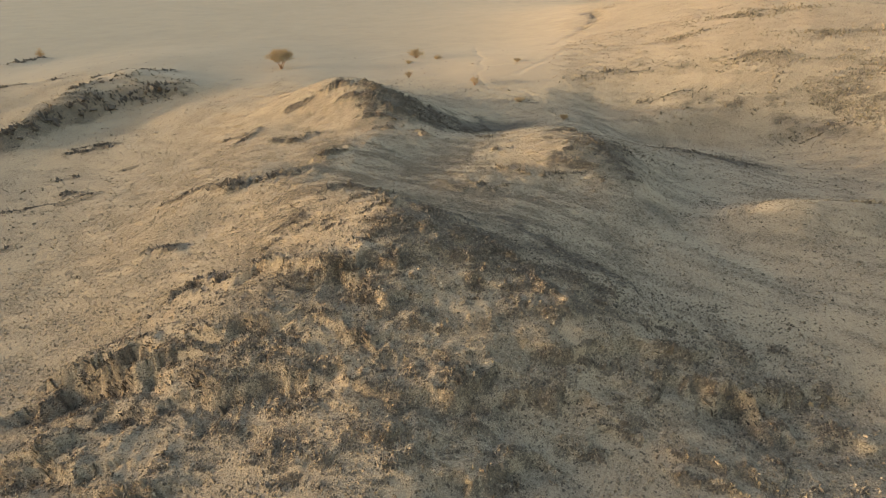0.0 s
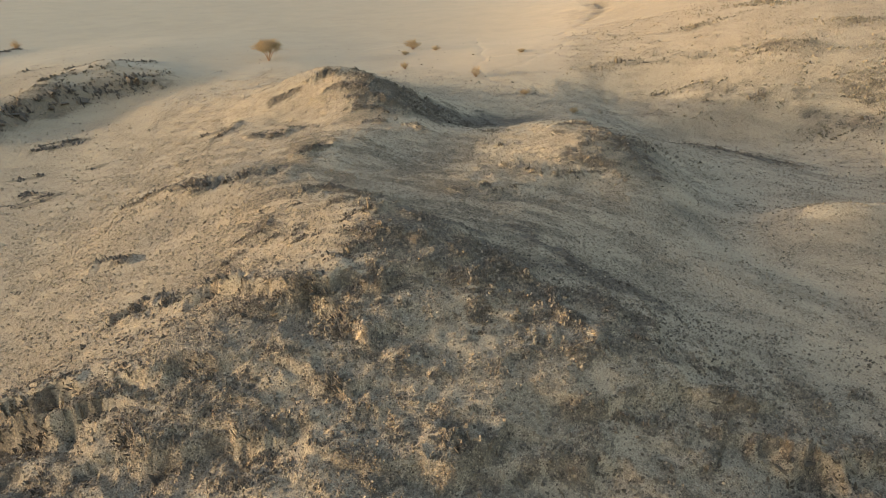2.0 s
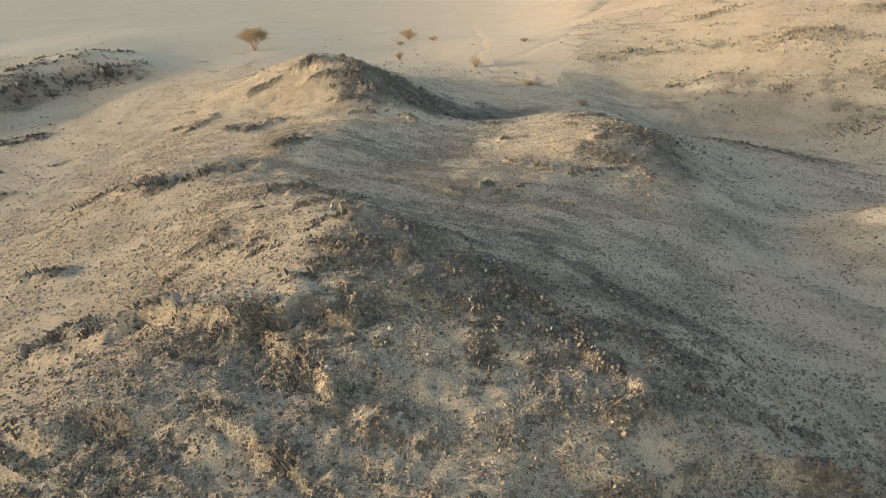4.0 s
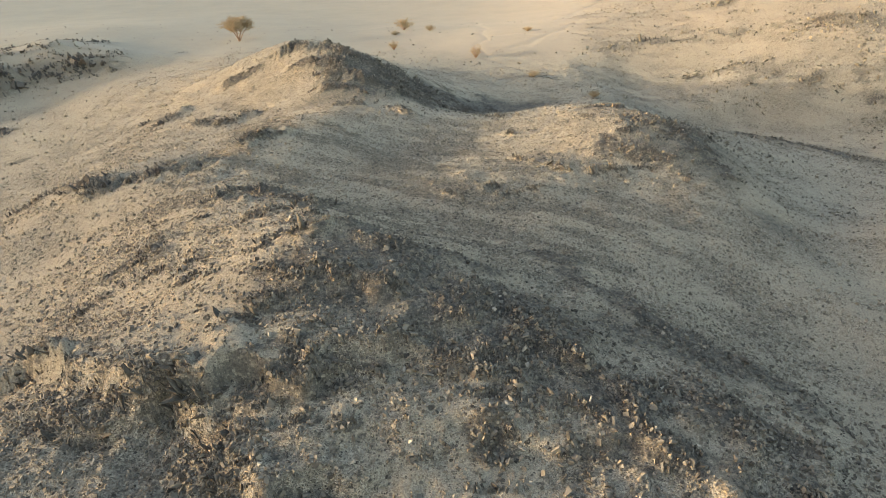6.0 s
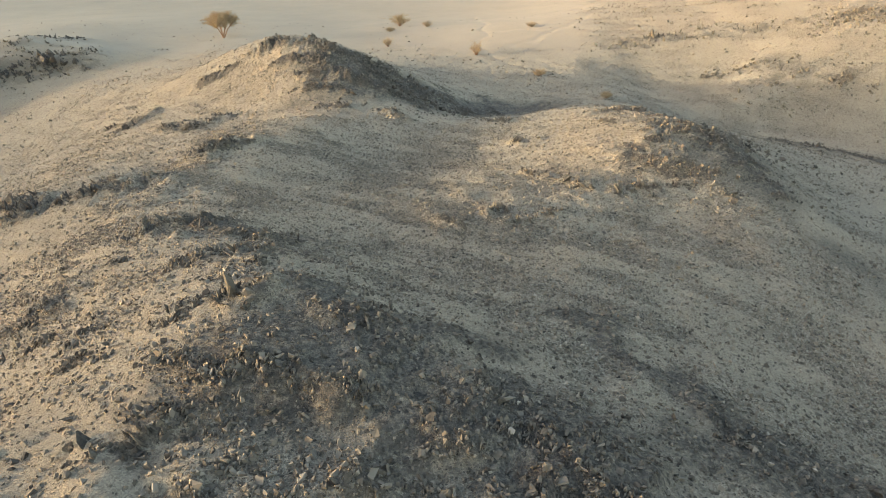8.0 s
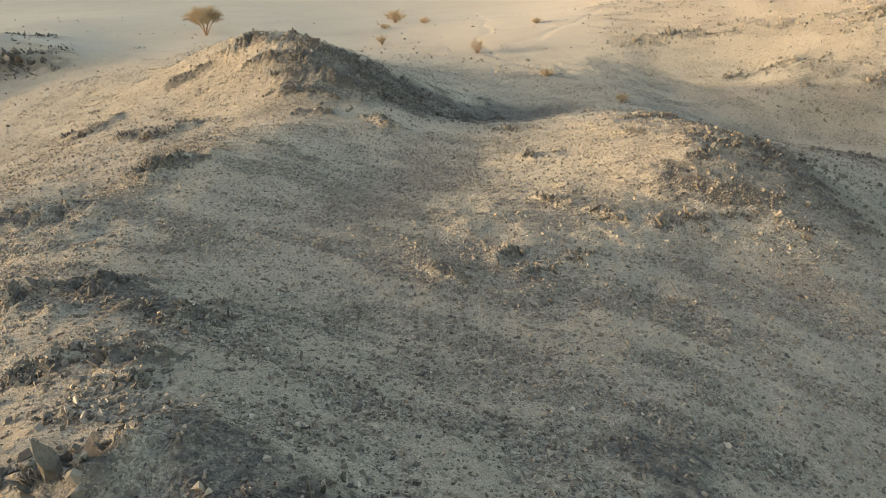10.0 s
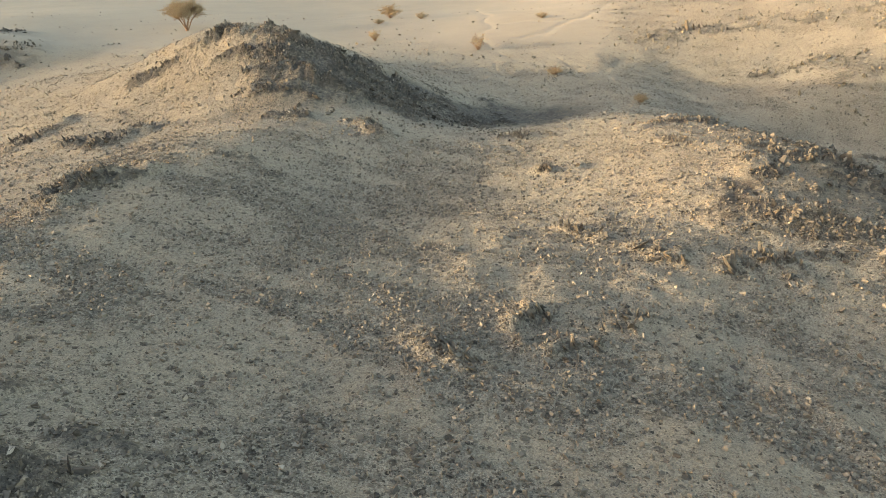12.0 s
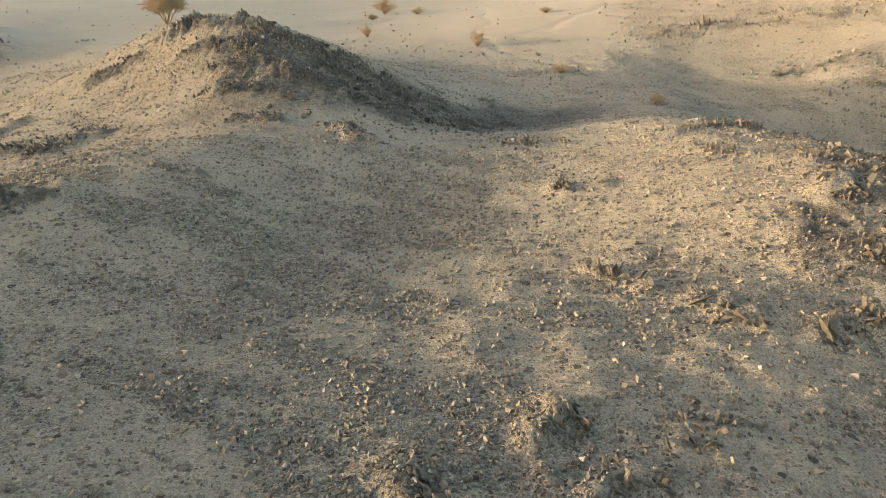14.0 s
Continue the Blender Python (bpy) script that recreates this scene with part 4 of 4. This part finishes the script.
def acacia(x, y, width, height, stems, leaves, seed, label, low=0.60):
    """Several stems fanning up from one foot into a wide, flat-topped crown of twigs and tiny leaves."""
    rng = random.Random(seed)
    thing = tagged(new("acacia_tree"), label, "tree")
    thing.location = (x, y, float(spots_on([x], [y])[0]) - 0.05)
    wood, twigs, crown = bmesh.new(), bmesh.new(), bmesh.new()
    tips = []
    for k in range(stems):
        turn = k * 6.2832 / stems + rng.gauss(0, 0.25)
        reach = width * 0.5 * rng.uniform(0.35, 0.62)
        a = Vector((rng.gauss(0, 0.08), rng.gauss(0, 0.08), 0))
        b = Vector((math.cos(turn) * reach * 0.5, math.sin(turn) * reach * 0.5, height * rng.uniform(0.28, 0.38)))
        c = Vector((math.cos(turn) * reach, math.sin(turn) * reach, height * rng.uniform(low - 0.02, low + 0.12)))
        tube(wood, a, b, height * 0.022, height * 0.015)
        tube(wood, b, c, height * 0.015, height * 0.009)
        for _ in range(9):
            base = b.lerp(c, rng.uniform(0.2, 1.0))
            sway = turn + rng.gauss(0, 0.8)
            far = width * 0.5 * rng.uniform(0.25, 1.0)
            d = Vector((math.cos(sway) * far, math.sin(sway) * far, height * (low + (0.96 - low) * math.sqrt(max(0.0, 1 - (far / (width * 0.5)) ** 2)) + rng.gauss(0, 0.05))))
            d = base.lerp(d, 0.9)
            tube(wood, base, d, height * 0.007, height * 0.003, 4)
            tips.append((base, d))
    for base, d in tips:
        for _ in range(9):
            p = base.lerp(d, rng.uniform(0.3, 1.0))
            q = p + Vector((rng.gauss(0, 0.09) * width, rng.gauss(0, 0.09) * width, rng.gauss(0.02, 0.05) * height))
            tube(twigs, p, q, 0.008, 0.004, 3)
            for _ in range(leaves):
                leaf(crown, p.lerp(q, rng.random()) + Vector((rng.gauss(0, 0.10), rng.gauss(0, 0.10), rng.gauss(0, 0.06))), rng.uniform(0.035, 0.085), rng)
    trunk = part("trunk", wood, BARK, thing, "reddish-brown forked stems")
    part("twig_mass", twigs, BARK, thing)
    part("crown", crown, THORN, thing, "thin olive-brown thorny foliage")
    return thing


def dry_shrub(x, y, width, height, seed, material, label):
    rng = random.Random(seed)
    thing = tagged(new("desert_shrub"), label, "shrub", "desert shrubs")
    thing.location = (x, y, float(spots_on([x], [y])[0]) - 0.03)
    stems, leaves = bmesh.new(), bmesh.new()
    for _ in range(46):
        turn, lean = rng.uniform(0, 6.2832), rng.random() ** 0.6
        a = Vector((rng.gauss(0, 0.05), rng.gauss(0, 0.05), 0))
        b = Vector((math.cos(turn) * lean * width * 0.5, math.sin(turn) * lean * width * 0.5, height * rng.uniform(0.55, 1.0) * (1 - 0.45 * lean ** 2)))
        tube(stems, a, b, 0.014, 0.005, 4)
        for _ in range(3):
            p = a.lerp(b, rng.uniform(0.35, 0.9))
            q = p + Vector((rng.gauss(0, 0.16) * width, rng.gauss(0, 0.16) * width, rng.uniform(0, 0.2) * height))
            tube(stems, p, q, 0.006, 0.003, 3)
            for _ in range(14):
                leaf(leaves, p.lerp(q, rng.random()) + Vector((rng.gauss(0, 0.05), rng.gauss(0, 0.05), rng.gauss(0, 0.04))), rng.uniform(0.02, 0.05) * (1 + max(0, width - 2.6)), rng)
    part("branchwork", stems, BARK, thing)
    part("foliage", leaves, material, thing)
    return thing


acacia(-32.6, 131.0, 6.4, 4.1, 8, 26, 21, "wide flat-topped thorn tree with sparse olive-brown crown", 0.45)
for k, (x, y, width, height, material, label) in enumerate((
    (-5.8, 142.0, 4.2, 2.4, THORN, "wide low brown thorn bush on the sandy plain"),
    (-6.3, 121.0, 1.9, 1.7, STRAW, "sparse straw-coloured desert shrub on sand"),
    (-1.1, 137.5, 2.2, 1.2, STRAW, "pale rounded desert shrub on the plain"),
    (5.7, 112.5, 2.1, 2.2, STRAW, "tall yellowish dry shrub beside the stream bed"),
    (14.4, 125.0, 1.8, 0.9, STRAW, "small dry shrub on the sandy plain"),
    (18.2, 93.5, 1.5, 0.9, THORN, "brown leafless shrub in the shaded valley"),
    (12.6, 103.5, 1.9, 1.0, THORN, "low brown shrub in the shaded valley"),
    (-7.0, 134.8, 1.7, 0.8, STRAW, "small dry shrub on the sandy plain"),
    (-96.0, 156.0, 2.8, 2.4, THORN, "bare shrub on the distant knoll"),
)):
    dry_shrub(x, y, width, height, 500 + k, material, label)
